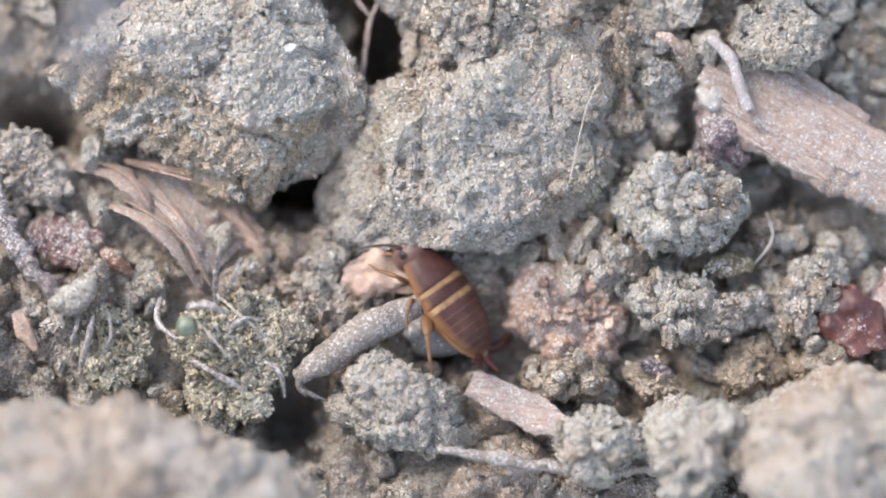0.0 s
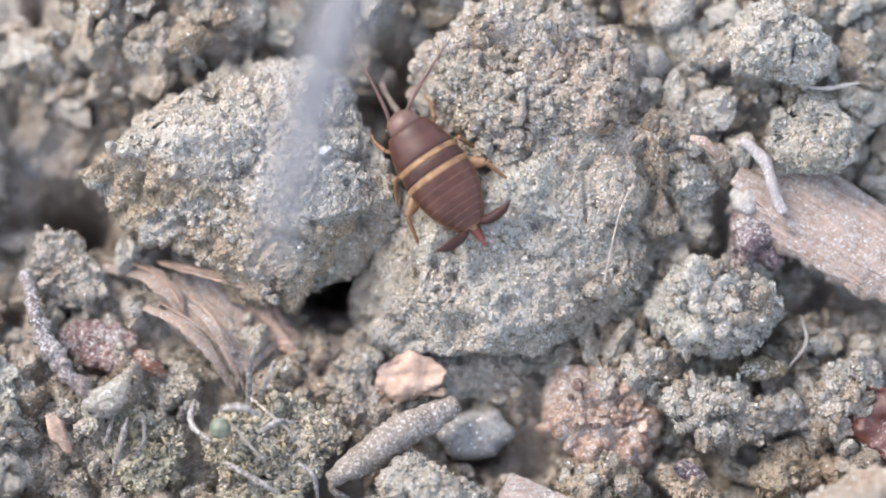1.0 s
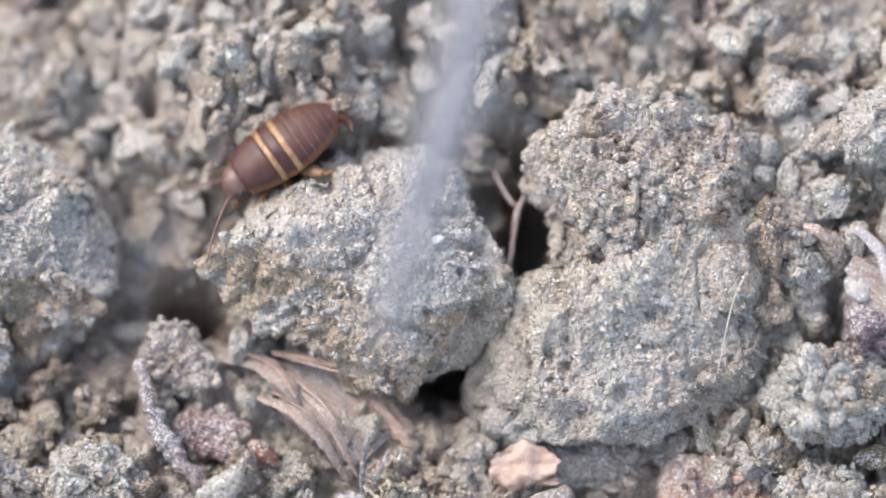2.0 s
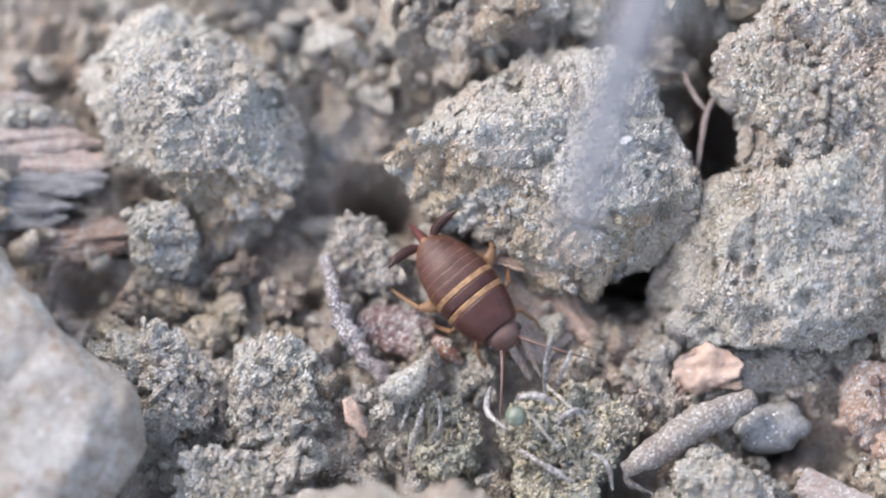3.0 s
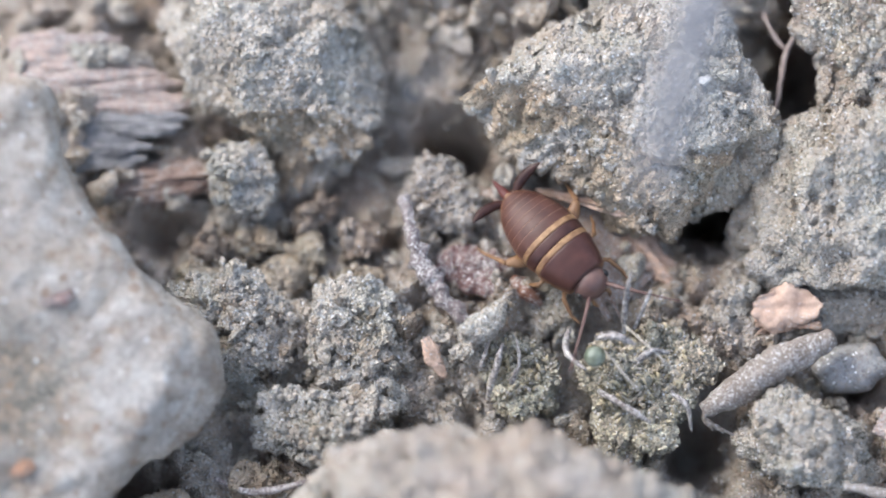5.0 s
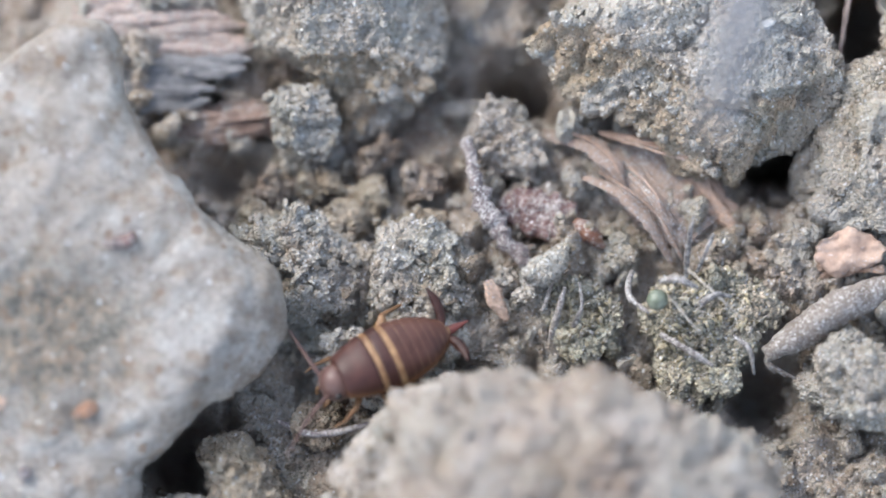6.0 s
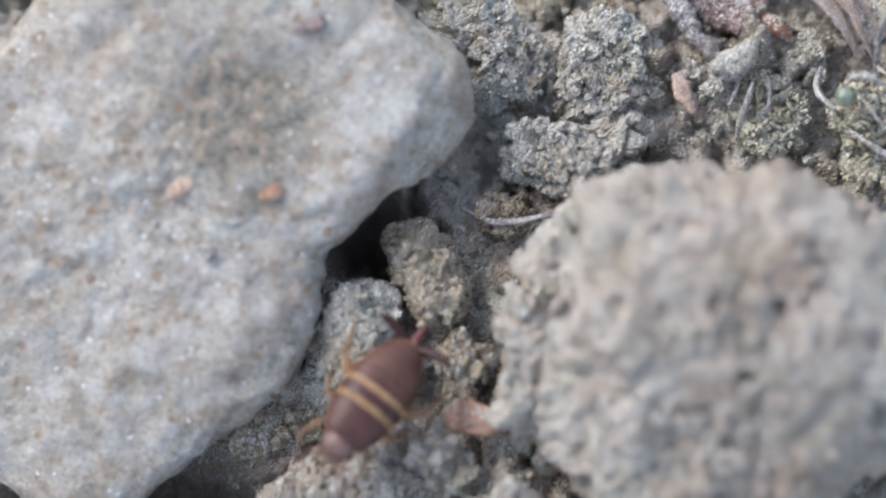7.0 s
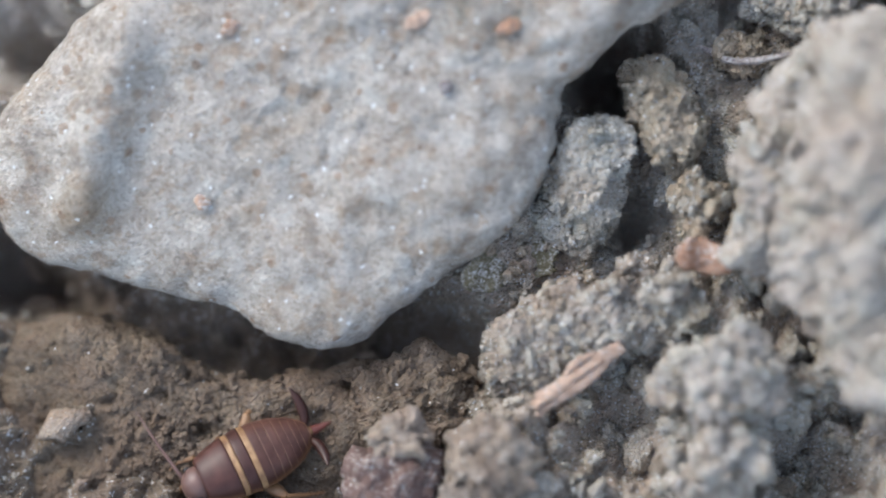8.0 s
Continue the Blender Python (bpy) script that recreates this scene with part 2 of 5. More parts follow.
def top_of(ob, x, y):
    """How high a thing's top is at x, y, in millimetres."""
    co = np.empty(len(ob.data.vertices) * 3)
    ob.data.vertices.foreach_get("co", co)
    co = (co.reshape(-1, 3) + np.array(ob.location)) / MM
    near = np.hypot(co[:, 0] - x, co[:, 1] - y) < 0.16
    return float(co[near, 2].max()) if near.any() else 0.0


# ridges and grooves on top of the limestone: two ends, height, width
STONE_FOLDS = (((-15.9, -6.1), (-16.7, -9.0), 0.52, 0.5), ((-15.05, -6.9), (-15.8, -9.1), -0.20, 0.4),
               ((-13.9, -5.3), (-11.5, -6.1), -0.14, 0.4), ((-9.6, -3.0), (-8.2, -4.4), -0.18, 0.6))
CRUMBS = {}


def crumb_shape(k, fine=3):
    """One of six knobbly crumbs of unit size, as arrays."""
    if (k, fine) not in CRUMBS:
        d, f = ball(fine)
        v = d * np.array(((1, 0.85, 0.8), (0.9, 1, 0.7), (1, 0.7, 0.75), (0.85, 0.9, 0.9), (1, 0.95, 0.65), (0.8, 1, 0.85))[k])
        rng = np.random.default_rng(560 + k)
        cut = np.ones(len(v))
        for _ in range(9):              # broken faces
            n3 = rng.standard_normal(3)
            lean = d @ (n3 / np.linalg.norm(n3))
            cut = np.minimum(cut, rng.uniform(0.55, 0.85) / np.maximum(lean, 1e-3))
        h = 0.34 * rough_noise(v, 0.9, 500 + k, 4) + 0.40 * grains(v, 0.8, 520 + k) + 0.26 * grains(v, 0.42, 540 + k)
        CRUMBS[k, fine] = (v * (cut * (0.72 + h))[:, None], f)
    return CRUMBS[k, fine]


def crumb_mesh(k, mat):
    if (k, mat.name) not in CRUMBS:
        CRUMBS[k, mat.name] = mesh_from("crumb", *crumb_shape(k), mat)
    return CRUMBS[k, mat.name]


def stuck_crumb(parent, at, size, rng, mat):
    """A crumb at a place in its parent's space, in millimetres."""
    ob = new("crumb", crumb_mesh(int(rng.integers(6)), mat))
    ob.parent = parent
    ob.location = Vector(at) * MM
    ob.rotation_euler = rng.uniform(0, 6.28, 3)
    ob.scale = (size, size, size)
    return ob


def lump(name, label, category, mat, at, radii, front, back, square, detail, crumb, seed, faces=(), foot=0.0):
    """A clod or stone with uneven radii about its own axis (millimetres), front and back thickness; square: how flat its top is."""
    at = on_bank(at)
    d, f = ball(detail + (1 if max(radii) > 0.72 else 0))
    turn = np.arctan2(d[:, 1], d[:, 0]) / (2 * np.pi) * len(radii)
    i = np.floor(turn).astype(int)
    s = turn - i
    r = np.array(radii)
    n = len(r)
    r0, r1, r2, r3 = r[(i - 1) % n], r[i % n], r[(i + 1) % n], r[(i + 2) % n]
    around = r1 + 0.5 * s * (r2 - r0 + s * (2 * r0 - 5 * r1 + 4 * r2 - r3 + s * (3 * (r1 - r2) + r3 - r0)))
    flat = np.hypot(d[:, 0], d[:, 1])
    deep = np.where(d[:, 2] > 0, front, back)
    k = ((flat / around) ** square + (np.abs(d[:, 2]) / deep) ** square) ** (-1 / square)
    rng = np.random.default_rng(seed)
    if crumb > 0:                       # broken faces, mostly on the open side
        for _ in range(9):
            n3 = rng.standard_normal(3)
            n3[2] = abs(n3[2]) + 0.75
            n3 /= np.linalg.norm(n3)
            lean = d @ n3
            far = float((k * lean).max()) * rng.uniform(0.78, 0.97)
            k = np.minimum(k, far / np.maximum(lean, 1e-3))
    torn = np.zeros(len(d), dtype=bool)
    for nx, ny, nz, share, shade_face in faces:     # named broken faces, some with shade painted in as browner soil
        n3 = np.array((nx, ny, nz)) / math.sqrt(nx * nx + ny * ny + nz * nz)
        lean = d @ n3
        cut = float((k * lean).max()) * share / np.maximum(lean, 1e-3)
        if shade_face:
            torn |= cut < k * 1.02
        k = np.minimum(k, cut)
    p = d * k[:, None]
    p[:, :2] *= 1 - foot * np.clip(-p[:, 2:] / back, 0, 1)       # narrower or wider at its foot
    p = p[:, :1] * ACROSS + p[:, 1:2] * UPWARD + p[:, 2:] * OUTWARD
    w = p + np.array(at)
    nrm = outward(p, f)
    mean = float(r.mean())
    if mat is lime:
        h = 0.24 * rough_noise(w, 3.6, seed, 3) + 0.09 * rough_noise(w, 0.9, seed + 5, 5) + 0.05 * grains(w, 0.22, seed) + 0.04 * rough_noise(w, 0.35, seed + 6, 3)
        h -= 0.35 * np.clip(0.10 - np.abs(smooth_noise(w, 2.6, seed + 9)), 0, 1)
        h -= 0.13 * np.clip(rough_noise(w, 0.7, seed + 13, 3) - 0.2, 0, 1)
        for (ax, ay), (bx, by), high, wide in STONE_FOLDS:
            s = np.clip(((w[:, 0] - ax) * (bx - ax) + (w[:, 1] - ay) * (by - ay)) / ((bx - ax) ** 2 + (by - ay) ** 2), 0, 1)
            gap = np.hypot(w[:, 0] - ax - s * (bx - ax), w[:, 1] - ay - s * (by - ay)) + 0.12 * smooth_noise(w, 0.8, seed + 15)
            h += np.where(nrm[:, 2] > 0.3, high * np.exp(-(gap / wide) ** 2), 0)
    elif crumb == 0:
        h = 0.06 * rough_noise(w, 0.8, seed, 3)
    else:
        worn = np.clip(0.6 + 0.9 * smooth_noise(w, 1.3, seed + 3), 0.15, 1.3) + 0.9 * torn
        worn = worn * (1 + (0.8 if crumb < 1 else 0.2) * np.clip((0.55 - d[:, 2]) / 0.4, 0, 1))       # crumbly flanks, flatter tops
        h = 0.09 * mean * rough_noise(w, 1.1 * mean, seed, 3) + 0.17 * rough_noise(w, 0.9, seed + 5, 4)
        h += crumb * worn * ((0.19 if crumb < 1 else 0.25) * grains(w, 0.62, seed + 7) + (0.14 if crumb < 1 else 0.16) * grains(w, 0.30, seed + 11))
        h += 0.11 * grains(w, 0.18, seed + 19) + 0.07 * grains(w, 0.11, seed + 21)
        h -= (0.22 if crumb < 1 else 0.19) * crumb + 0.08
        h -= 0.5 * np.clip(smooth_noise(w, 0.24, seed + 27) - 0.5, 0, 1)
        h -= 0.9 * np.clip(smooth_noise(w, 0.6, seed + 23) - 0.52, 0, 1)
        h -= (0.2 if mat is shade_earth else 1.3 if crumb < 1 else 0.4) * np.clip(0.09 - np.abs(smooth_noise(w, 1.3, seed + 29)), 0, 1)
    p = p + nrm * h[:, None]
    if crumb > 0:
        f = f[(w[f[:, 0], 2] > -1.3) | (d[f[:, 0], 2] > 0)]
    ob = new(name, mesh_from(name, p, f, mat))
    # flagged lower faces get browner soil that also holds their shade
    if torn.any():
        ob.data.materials.append(umber_shade)
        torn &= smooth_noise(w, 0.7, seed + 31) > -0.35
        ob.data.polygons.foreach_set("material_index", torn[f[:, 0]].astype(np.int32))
    ob.location = Vector(at) * MM
    tagged(ob, label, category)
    if crumb > 0:                       # crumbs that cling to it: the larger ones singly, the rest together
        open_side = np.nonzero((d[:, 2] > -0.1) & (w[:, 2] > min(-0.3, at[2])))[0]
        for i in rng.choice(open_side, min(26, int(3.2 * mean * mean * crumb) + 4)):
            stuck_crumb(ob, p[i], rng.uniform(0.11, 0.24), rng, mat)
        bd, bf = ball(1)
        vs, fs, start = [], [], 0
        mossy = mat is moss
        for i in rng.choice(open_side, int((700 if mossy else 110 + 75 / crumb) * mean * mean * crumb) + 40):
            s = ((0.022 + 0.04 * rng.random() ** 2) if mossy else (0.022 + 0.075 * rng.random() ** 3)) * rng.uniform(0.6, 1.4, 3)
            vs.append(bd * (1 + 0.33 * rng.standard_normal(len(bd)).clip(-1.2, 1.2))[:, None] * s + p[i])
            fs.append(bf + start)
            start += len(bd)
        grit = new("grit", mesh_from("grit", np.concatenate(vs), np.concatenate(fs), moss_grain if mossy else mat, False))
        grit.parent = ob
        tagged(grit, kind="stuff")
        if crumb >= 1.2 and mean > 0.6 and not mossy:      # very crumbly ones carry a loose layer
            vs, fs, start = [], [], 0
            for i in rng.choice(open_side, int(75 * mean * mean) + 25):
                cv, cf = crumb_shape(int(rng.integers(6)), 2)
                turn = np.array(Euler(rng.uniform(0, 6.28, 3)).to_matrix())
                vs.append((cv * (0.06 + 0.17 * rng.random() ** 2.2) * rng.uniform(0.7, 1.3, 3)) @ turn.T + p[i])
                fs.append(cf + start)
                start += len(cv)
            layer = new("crumb_layer", mesh_from("crumb_layer", np.concatenate(vs), np.concatenate(fs), brown if mat is brown else loose_soil, False))
            layer.parent = ob
            tagged(layer, kind="stuff")
    return ob


# ---- ground ----
# hollows in the soil: x, y, half widths, depth
HOLLOWS = [
        (-5.6, 7.2, 0.8, 0.5, 1.6),
        (5.05, 1.51, 1.36, 1.07, 5.50),
        (-0.3, 2.05, 0.55, 0.42, 7.0),
        (6.64, 3.86, 0.56, 0.95, 4.50),
        (4.38, -4.19, 0.68, 0.83, 3.00),
        (-7.04, -5.60, 0.8, 0.8, 2.10),
        (-5.9, -6.3, 0.9, 0.5, 1.2),
        (-9.99, -10.69, 1.24, 0.60, 1.30),
        (-17.51, -10.24, 1.02, 0.54, 1.20),
        (-19.03, -9.56, 0.68, 0.83, 1.80),
        (-6.92, -5.41, 0.56, 0.60, 1.60),
        (-6.24, -8.51, 0.56, 0.65, 1.50),
        (-6.2, 0.2, 0.6, 0.5, 1.20),
        (7.54, -2.96, 0.56, 0.48, 1.00),
        (-12.0, -11.3, 3.6, 0.9, 2.2),
        (-17.6, -10.3, 1.6, 0.9, 1.8),
        (8.65, -3.26, 0.56, 0.48, 0.80),
        (7.99, -1.75, 1.58, 0.83, -0.70),
        (-14.66, -13.09, 4.41, 2.14, 1.70),
        (-2.39, -13.23, 1.47, 0.83, 1.50),
        (-6.04, -12.62, 0.79, 0.48, 1.00),
        (-10.59, -13.07, 1.36, 1.31, 1.60),
        (-18.3, -5.6, 0.9, 0.7, 2.2),
        (-18.7, -9.8, 0.9, 1.0, 2.2)]


def lie_of_land(x, y):
    z = 0.35 * np.clip((y - 4.5) / 3.0, 0, 1.6)
    z = z + bank(x, y)
    for hx, hy, rx, ry, deep in HOLLOWS:
        z = z - deep * np.exp(-(((x - hx) / rx) ** 2 + ((y - hy) / ry) ** 2))
    return z


def soil_height(x, y):
    p = np.c_[x, y, np.zeros(len(x))]
    z = lie_of_land(x, y) + 0.28 * rough_noise(p, 3.0, 101, 4)
    worn = np.clip(0.7 + 0.8 * smooth_noise(p, 2.1, 131), 0.3, 1.3)
    z += worn * (0.92 * grains(p, 1.25, 141) + 0.58 * grains(p, 0.56, 151)) + 0.30 * grains(p, 0.27, 161) + 0.13 * grains(p, 0.16, 171)
    z += 0.16 * rough_noise(p, 0.7, 181, 3) - 1.7 * np.clip(smooth_noise(p, 0.5, 191) - 0.48, 0, 1)
    return z - 0.67


def axis(lo, hi, step, far):
    """Even steps from lo to hi, then ever longer ones out to far."""
    mid, side = np.arange(lo, hi, step), []
    reach, s = 0.0, step
    while reach < far:
        s *= 1.35
        reach += s
        side.append(reach)
    side = np.array(side)
    return np.r_[lo - side[::-1], mid, mid[-1] + side]


def build_ground():
    xs, ys = axis(-19.0, 19.0, 0.08, 30000.0), axis(-16.5, 12.0, 0.08, 30000.0)
    gx, gy = np.meshgrid(xs, ys)
    x, y = gx.ravel(), gy.ravel()
    v = np.c_[x, y, soil_height(x, y)]
    n = len(xs)
    a = (np.arange(len(ys) - 1)[:, None] * n + np.arange(n - 1)).ravel()
    f = np.c_[a, a + 1, a + n + 1, a + n]
    ob = new("ground", mesh_from("ground", v, f, earth))
    tagged(ob, "dry brown crumbly soil with hollows", "ground", kind="structure")


build_ground()

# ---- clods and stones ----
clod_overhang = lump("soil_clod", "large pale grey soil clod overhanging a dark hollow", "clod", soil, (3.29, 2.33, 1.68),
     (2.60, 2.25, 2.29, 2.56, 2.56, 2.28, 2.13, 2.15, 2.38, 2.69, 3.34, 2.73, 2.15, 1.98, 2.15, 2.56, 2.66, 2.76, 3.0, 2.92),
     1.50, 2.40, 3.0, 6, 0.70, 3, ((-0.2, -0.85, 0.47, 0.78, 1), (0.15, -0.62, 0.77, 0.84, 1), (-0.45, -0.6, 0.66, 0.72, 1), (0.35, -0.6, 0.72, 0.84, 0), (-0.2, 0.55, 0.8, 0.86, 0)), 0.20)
clod_big = lump("soil_clod", "broad flat grey soil clod with sparkling sand grains", "clod", soil, (8.55, 0.62, 1.36),
     (2.69, 2.98, 3.28, 3.06, 2.43, 1.75, 1.62, 1.69, 2.03, 2.50, 2.92, 3.29, 3.21, 2.53, 2.16, 1.99, 1.96, 2.08, 2.33, 2.43),
     1.30, 2.20, 3.2, 6, 0.50, 4, ((0.1, -0.1, 1, 0.88, 0), (0.75, 0.1, 0.6, 0.86, 0)), -0.22)
lump("soil_clod", "rounded grey soil clod beside weathered bark", "clod", soil, (-3.80, 3.28, 0.90),
     (2.17, 2.06, 1.92, 1.79, 1.88, 2.20, 2.41, 2.54, 2.61, 2.13, 1.83, 1.70, 1.57, 1.90, 2.59, 2.54, 2.39, 2.34),
     1.50, 2.20, 2.8, 6, 0.60, 5, ((0, -0.75, 0.66, 0.78, 1), (0.1, 0.4, 0.9, 0.88, 0)), 0.12)
lump("soil_clod", "small crumbly soil clod hanging by bark", "clod", soil, (-4.50, 0.97, 0.85),
     (0.92, 0.82, 0.75, 0.82, 0.80, 0.92, 0.90, 0.88, 0.85, 0.85, 0.80, 0.75, 0.84, 0.88, 0.94, 0.92),
     0.70, 1.30, 2.6, 5, 1.00, 6)
lump("soil_clod", "low domed soil mound beside a hollow", "clod", earth, (-0.66, 0.60, 0.5),
     (0.95, 0.92, 0.90, 0.93, 1.03, 0.96, 0.77, 0.68, 0.71, 0.88, 0.83, 0.87, 0.77, 0.79, 0.92, 0.77),
     0.60, 1.00, 2.2, 5, 1.00, 7)
stone = lump("limestone", "large smooth pale limestone with rusty stains", "stone", lime, (-11.53, -5.375, 1.2),
     (4.85, 6.52, 6.98, 6.66, 6.76, 7.08, 8.32, 7.11, 5.36, 4.55, 4.09, 3.85, 3.77, 3.84, 4.07, 4.51, 5.28, 6.40, 7.69, 7.81, 6.99, 6.51, 6.16, 6.26, 6.16, 5.46, 5.03, 4.89, 4.75, 4.47, 4.19, 4.04),
     1.30, 2.40, 5.0, 6, 0.00, 8, ((0.7, -0.3, 0.6, 0.9, 0),), 0.30)
lump("soil_clod", "tall pale soil clod with a pitted top", "clod", earth, (0.38, -8.27, 2.3),
     (4.57, 4.31, 3.80, 3.39, 3.45, 3.54, 3.45, 3.76, 3.97, 4.02, 3.70, 3.71, 3.74, 3.82, 3.92, 4.03, 4.17, 4.18, 3.51, 3.16, 3.07, 3.19, 3.58, 4.15),
     1.60, 4.00, 2.5, 6, 1.10, 9)
lump("soil_clod", "crumbly fluffy soil bank leaning on a tall clod", "clod", earth, (-2.63, -7.85, 1.52),
     (1.10, 1.17, 1.51, 2.46, 3.05, 1.82, 1.22, 1.03, 1.02, 1.18, 1.70, 2.62, 2.60, 2.08, 1.41, 1.20),
     0.70, 1.60, 2.3, 5, 1.60, 10)
lump("soil_clod", "low flat pale soil crust below a broad clod", "clod", soil, (8.57, -1.26, 0.16),
     (2.51, 2.81, 1.08, 0.77, 0.67, 0.66, 0.77, 1.28, 2.64, 1.61, 1.18, 1.06, 0.77, 0.78, 0.99, 1.67),
     0.34, 0.90, 2.8, 5, 0.80, 11)
lump("soil_clod", "pale soil clod with a smooth worn top", "clod", earth, (14.93, -6.32, 3.04),
     (1.94, 1.86, 1.73, 1.70, 1.63, 1.54, 1.72, 2.10, 2.05, 1.90, 1.72, 1.52, 1.52, 1.75, 1.86, 2.08),
     1.20, 3.80, 2.6, 5, 0.60, 12)
lump("soil_clod", "dusty soil clod leaning on a paler one", "clod", soil, (12.20, -5.78, 1.92),
     (0.82, 0.85, 0.98, 0.87, 0.87, 0.82, 0.87, 0.85, 0.90, 0.80, 0.83, 1.00, 0.85, 0.86, 0.89, 0.79),
     0.80, 2.60, 2.6, 5, 1.00, 13)
lump("soil_clod", "granular round soil clod below the crusted stick", "clod", soil, (6.62, -4.43, 0.56),
     (1.18, 1.02, 0.93, 0.89, 0.89, 0.95, 1.07, 1.22, 1.20, 1.09, 0.93, 0.83, 0.83, 0.96, 1.10, 1.27),
     0.90, 1.40, 2.2, 5, 1.10, 14)
lump("soil_clod", "knobbly grey soil clod of clustered crumbs", "clod", soil, (12.48, -0.57, 0.88),
     (1.33, 1.20, 1.08, 0.98, 0.82, 0.83, 1.03, 1.32, 1.40, 1.15, 0.76, 0.84, 1.04, 1.11, 1.06, 1.14),
     0.90, 1.40, 2.3, 5, 1.50, 15)
lump("soil_clod", "knobbly pale soil clod of fused crumbs", "clod", soil, (12.32, -2.60, 0.72),
     (1.47, 0.90, 0.79, 0.85, 0.88, 1.03, 1.12, 1.33, 1.28, 1.07, 0.95, 0.95, 0.85, 0.87, 1.02, 1.36),
     0.90, 1.30, 2.3, 5, 1.50, 16)
lump("soil_clod", "granular soil clod behind a red husk", "clod", soil, (14.82, -2.49, 0.64),
     (0.90, 0.94, 0.94, 1.03, 0.96, 0.88, 0.80, 0.82, 0.85, 0.97, 1.07, 0.98, 0.85, 0.87, 0.88, 0.85),
     0.80, 1.20, 2.2, 5, 1.20, 17)
lump("soil_clod", "small oval soil clod", "clod", soil, (11.10, -1.62, 0.32),
     (0.34, 0.32, 0.34, 0.43, 0.37, 0.38, 0.31, 0.29, 0.32, 0.33, 0.34, 0.42, 0.39, 0.36, 0.30, 0.30),
     0.40, 0.60, 2.6, 5, 1.00, 18)
lump("soil_clod", "crumbly brown soil clod among loose crumbs", "clod", umber_shade, (9.83, -3.94, 0.32),
     (0.83, 0.68, 0.59, 0.50, 0.51, 0.60, 0.69, 0.77, 0.86, 0.69, 0.61, 0.50, 0.49, 0.57, 0.69, 0.81),
     0.60, 0.80, 2.2, 5, 1.50, 19)
lump("soil_clod", "crumbly brown soil clod among loose crumbs", "clod", umber_shade, (11.72, -3.97, 0.32),
     (0.58, 0.51, 0.45, 0.43, 0.49, 0.56, 0.60, 0.76, 0.59, 0.55, 0.47, 0.42, 0.45, 0.55, 0.60, 0.81),
     0.60, 0.80, 2.2, 5, 1.50, 20)
lump("soil_clod", "crumbly brown soil clod among loose crumbs", "clod", umber_shade, (13.66, -3.87, 0.32),
     (0.61, 0.56, 0.48, 0.49, 0.49, 0.44, 0.47, 0.60, 0.63, 0.55, 0.57, 0.44, 0.40, 0.43, 0.55, 0.60),
     0.50, 0.80, 2.2, 5, 1.50, 21)
lump("soil_clod", "crumbly brown soil clod among loose crumbs", "clod", umber_shade, (14.84, -3.86, 0.32),
     (0.46, 0.43, 0.39, 0.41, 0.47, 0.42, 0.44, 0.51, 0.42, 0.41, 0.47, 0.43, 0.38, 0.41, 0.51, 0.45),
     0.50, 0.80, 2.2, 5, 1.50, 22)
lump("soil_clod", "flattened soil clod with a rough skin", "clod", soil, (10.34, -5.31, 1.04),
     (0.84, 0.77, 0.62, 0.59, 0.61, 0.59, 0.67, 0.89, 0.83, 0.77, 0.62, 0.60, 0.62, 0.58, 0.64, 0.86),
     0.60, 1.60, 2.3, 5, 1.20, 23)
lump("soil_clod", "rounded soil clod above a grey wood sliver", "clod", soil, (14.52, 3.01, 0.88),
     (0.88, 0.88, 0.82, 0.78, 0.80, 0.78, 0.89, 0.89, 0.95, 0.84, 0.85, 0.77, 0.80, 0.80, 0.93, 0.89),
     0.80, 1.30, 2.4, 5, 1.00, 24)
lump("soil_clod", "bluish grey soil clod on the crumb bank", "clod", soil, (13.98, 4.88, 1.12),
     (0.81, 0.75, 0.71, 0.68, 0.71, 0.68, 0.75, 0.88, 0.95, 0.76, 0.62, 0.61, 0.65, 0.74, 0.84, 0.90),
     0.80, 1.50, 2.4, 5, 1.00, 25)
lump("soil_clod", "small smooth grey soil clod", "clod", soil, (12.14, 2.37, 0.32),
     (0.59, 0.52, 0.55, 0.56, 0.50, 0.53, 0.58, 0.53, 0.55, 0.50, 0.53, 0.59, 0.53, 0.56, 0.52, 0.51),
     0.50, 0.80, 2.6, 5, 1.00, 26)
lump("soil_clod", "rough brownish soil clod behind a white rootlet", "clod", earth, (8.91, 3.84, 1.52),
     (2.86, 2.57, 1.91, 1.69, 1.74, 1.80, 1.89, 2.29, 2.50, 2.28, 2.69, 1.88, 1.52, 1.49, 1.70, 2.22),
     1.30, 2.00, 2.5, 6, 1.50, 27)
lump("soil_clod", "oblong grey soil clod wedged beside the limestone", "clod", soil, (-7.05, -8.04, 0.2),
     (0.79, 0.96, 1.54, 1.43, 1.41, 1.15, 0.87, 0.80, 0.86, 1.02, 1.38, 1.44, 1.44, 1.13, 0.93, 0.79),
     0.90, 1.40, 2.4, 5, 1.00, 28)
lump("soil_clod", "upright brownish soil clod", "clod", umber_shade, (-5.49, -6.69, 0.35),
     (0.84, 0.61, 0.59, 0.84, 1.13, 1.27, 1.28, 0.90, 0.71, 0.61, 0.62, 0.74, 1.23, 1.35, 1.11, 0.88),
     0.80, 1.40, 2.4, 5, 1.00, 29)
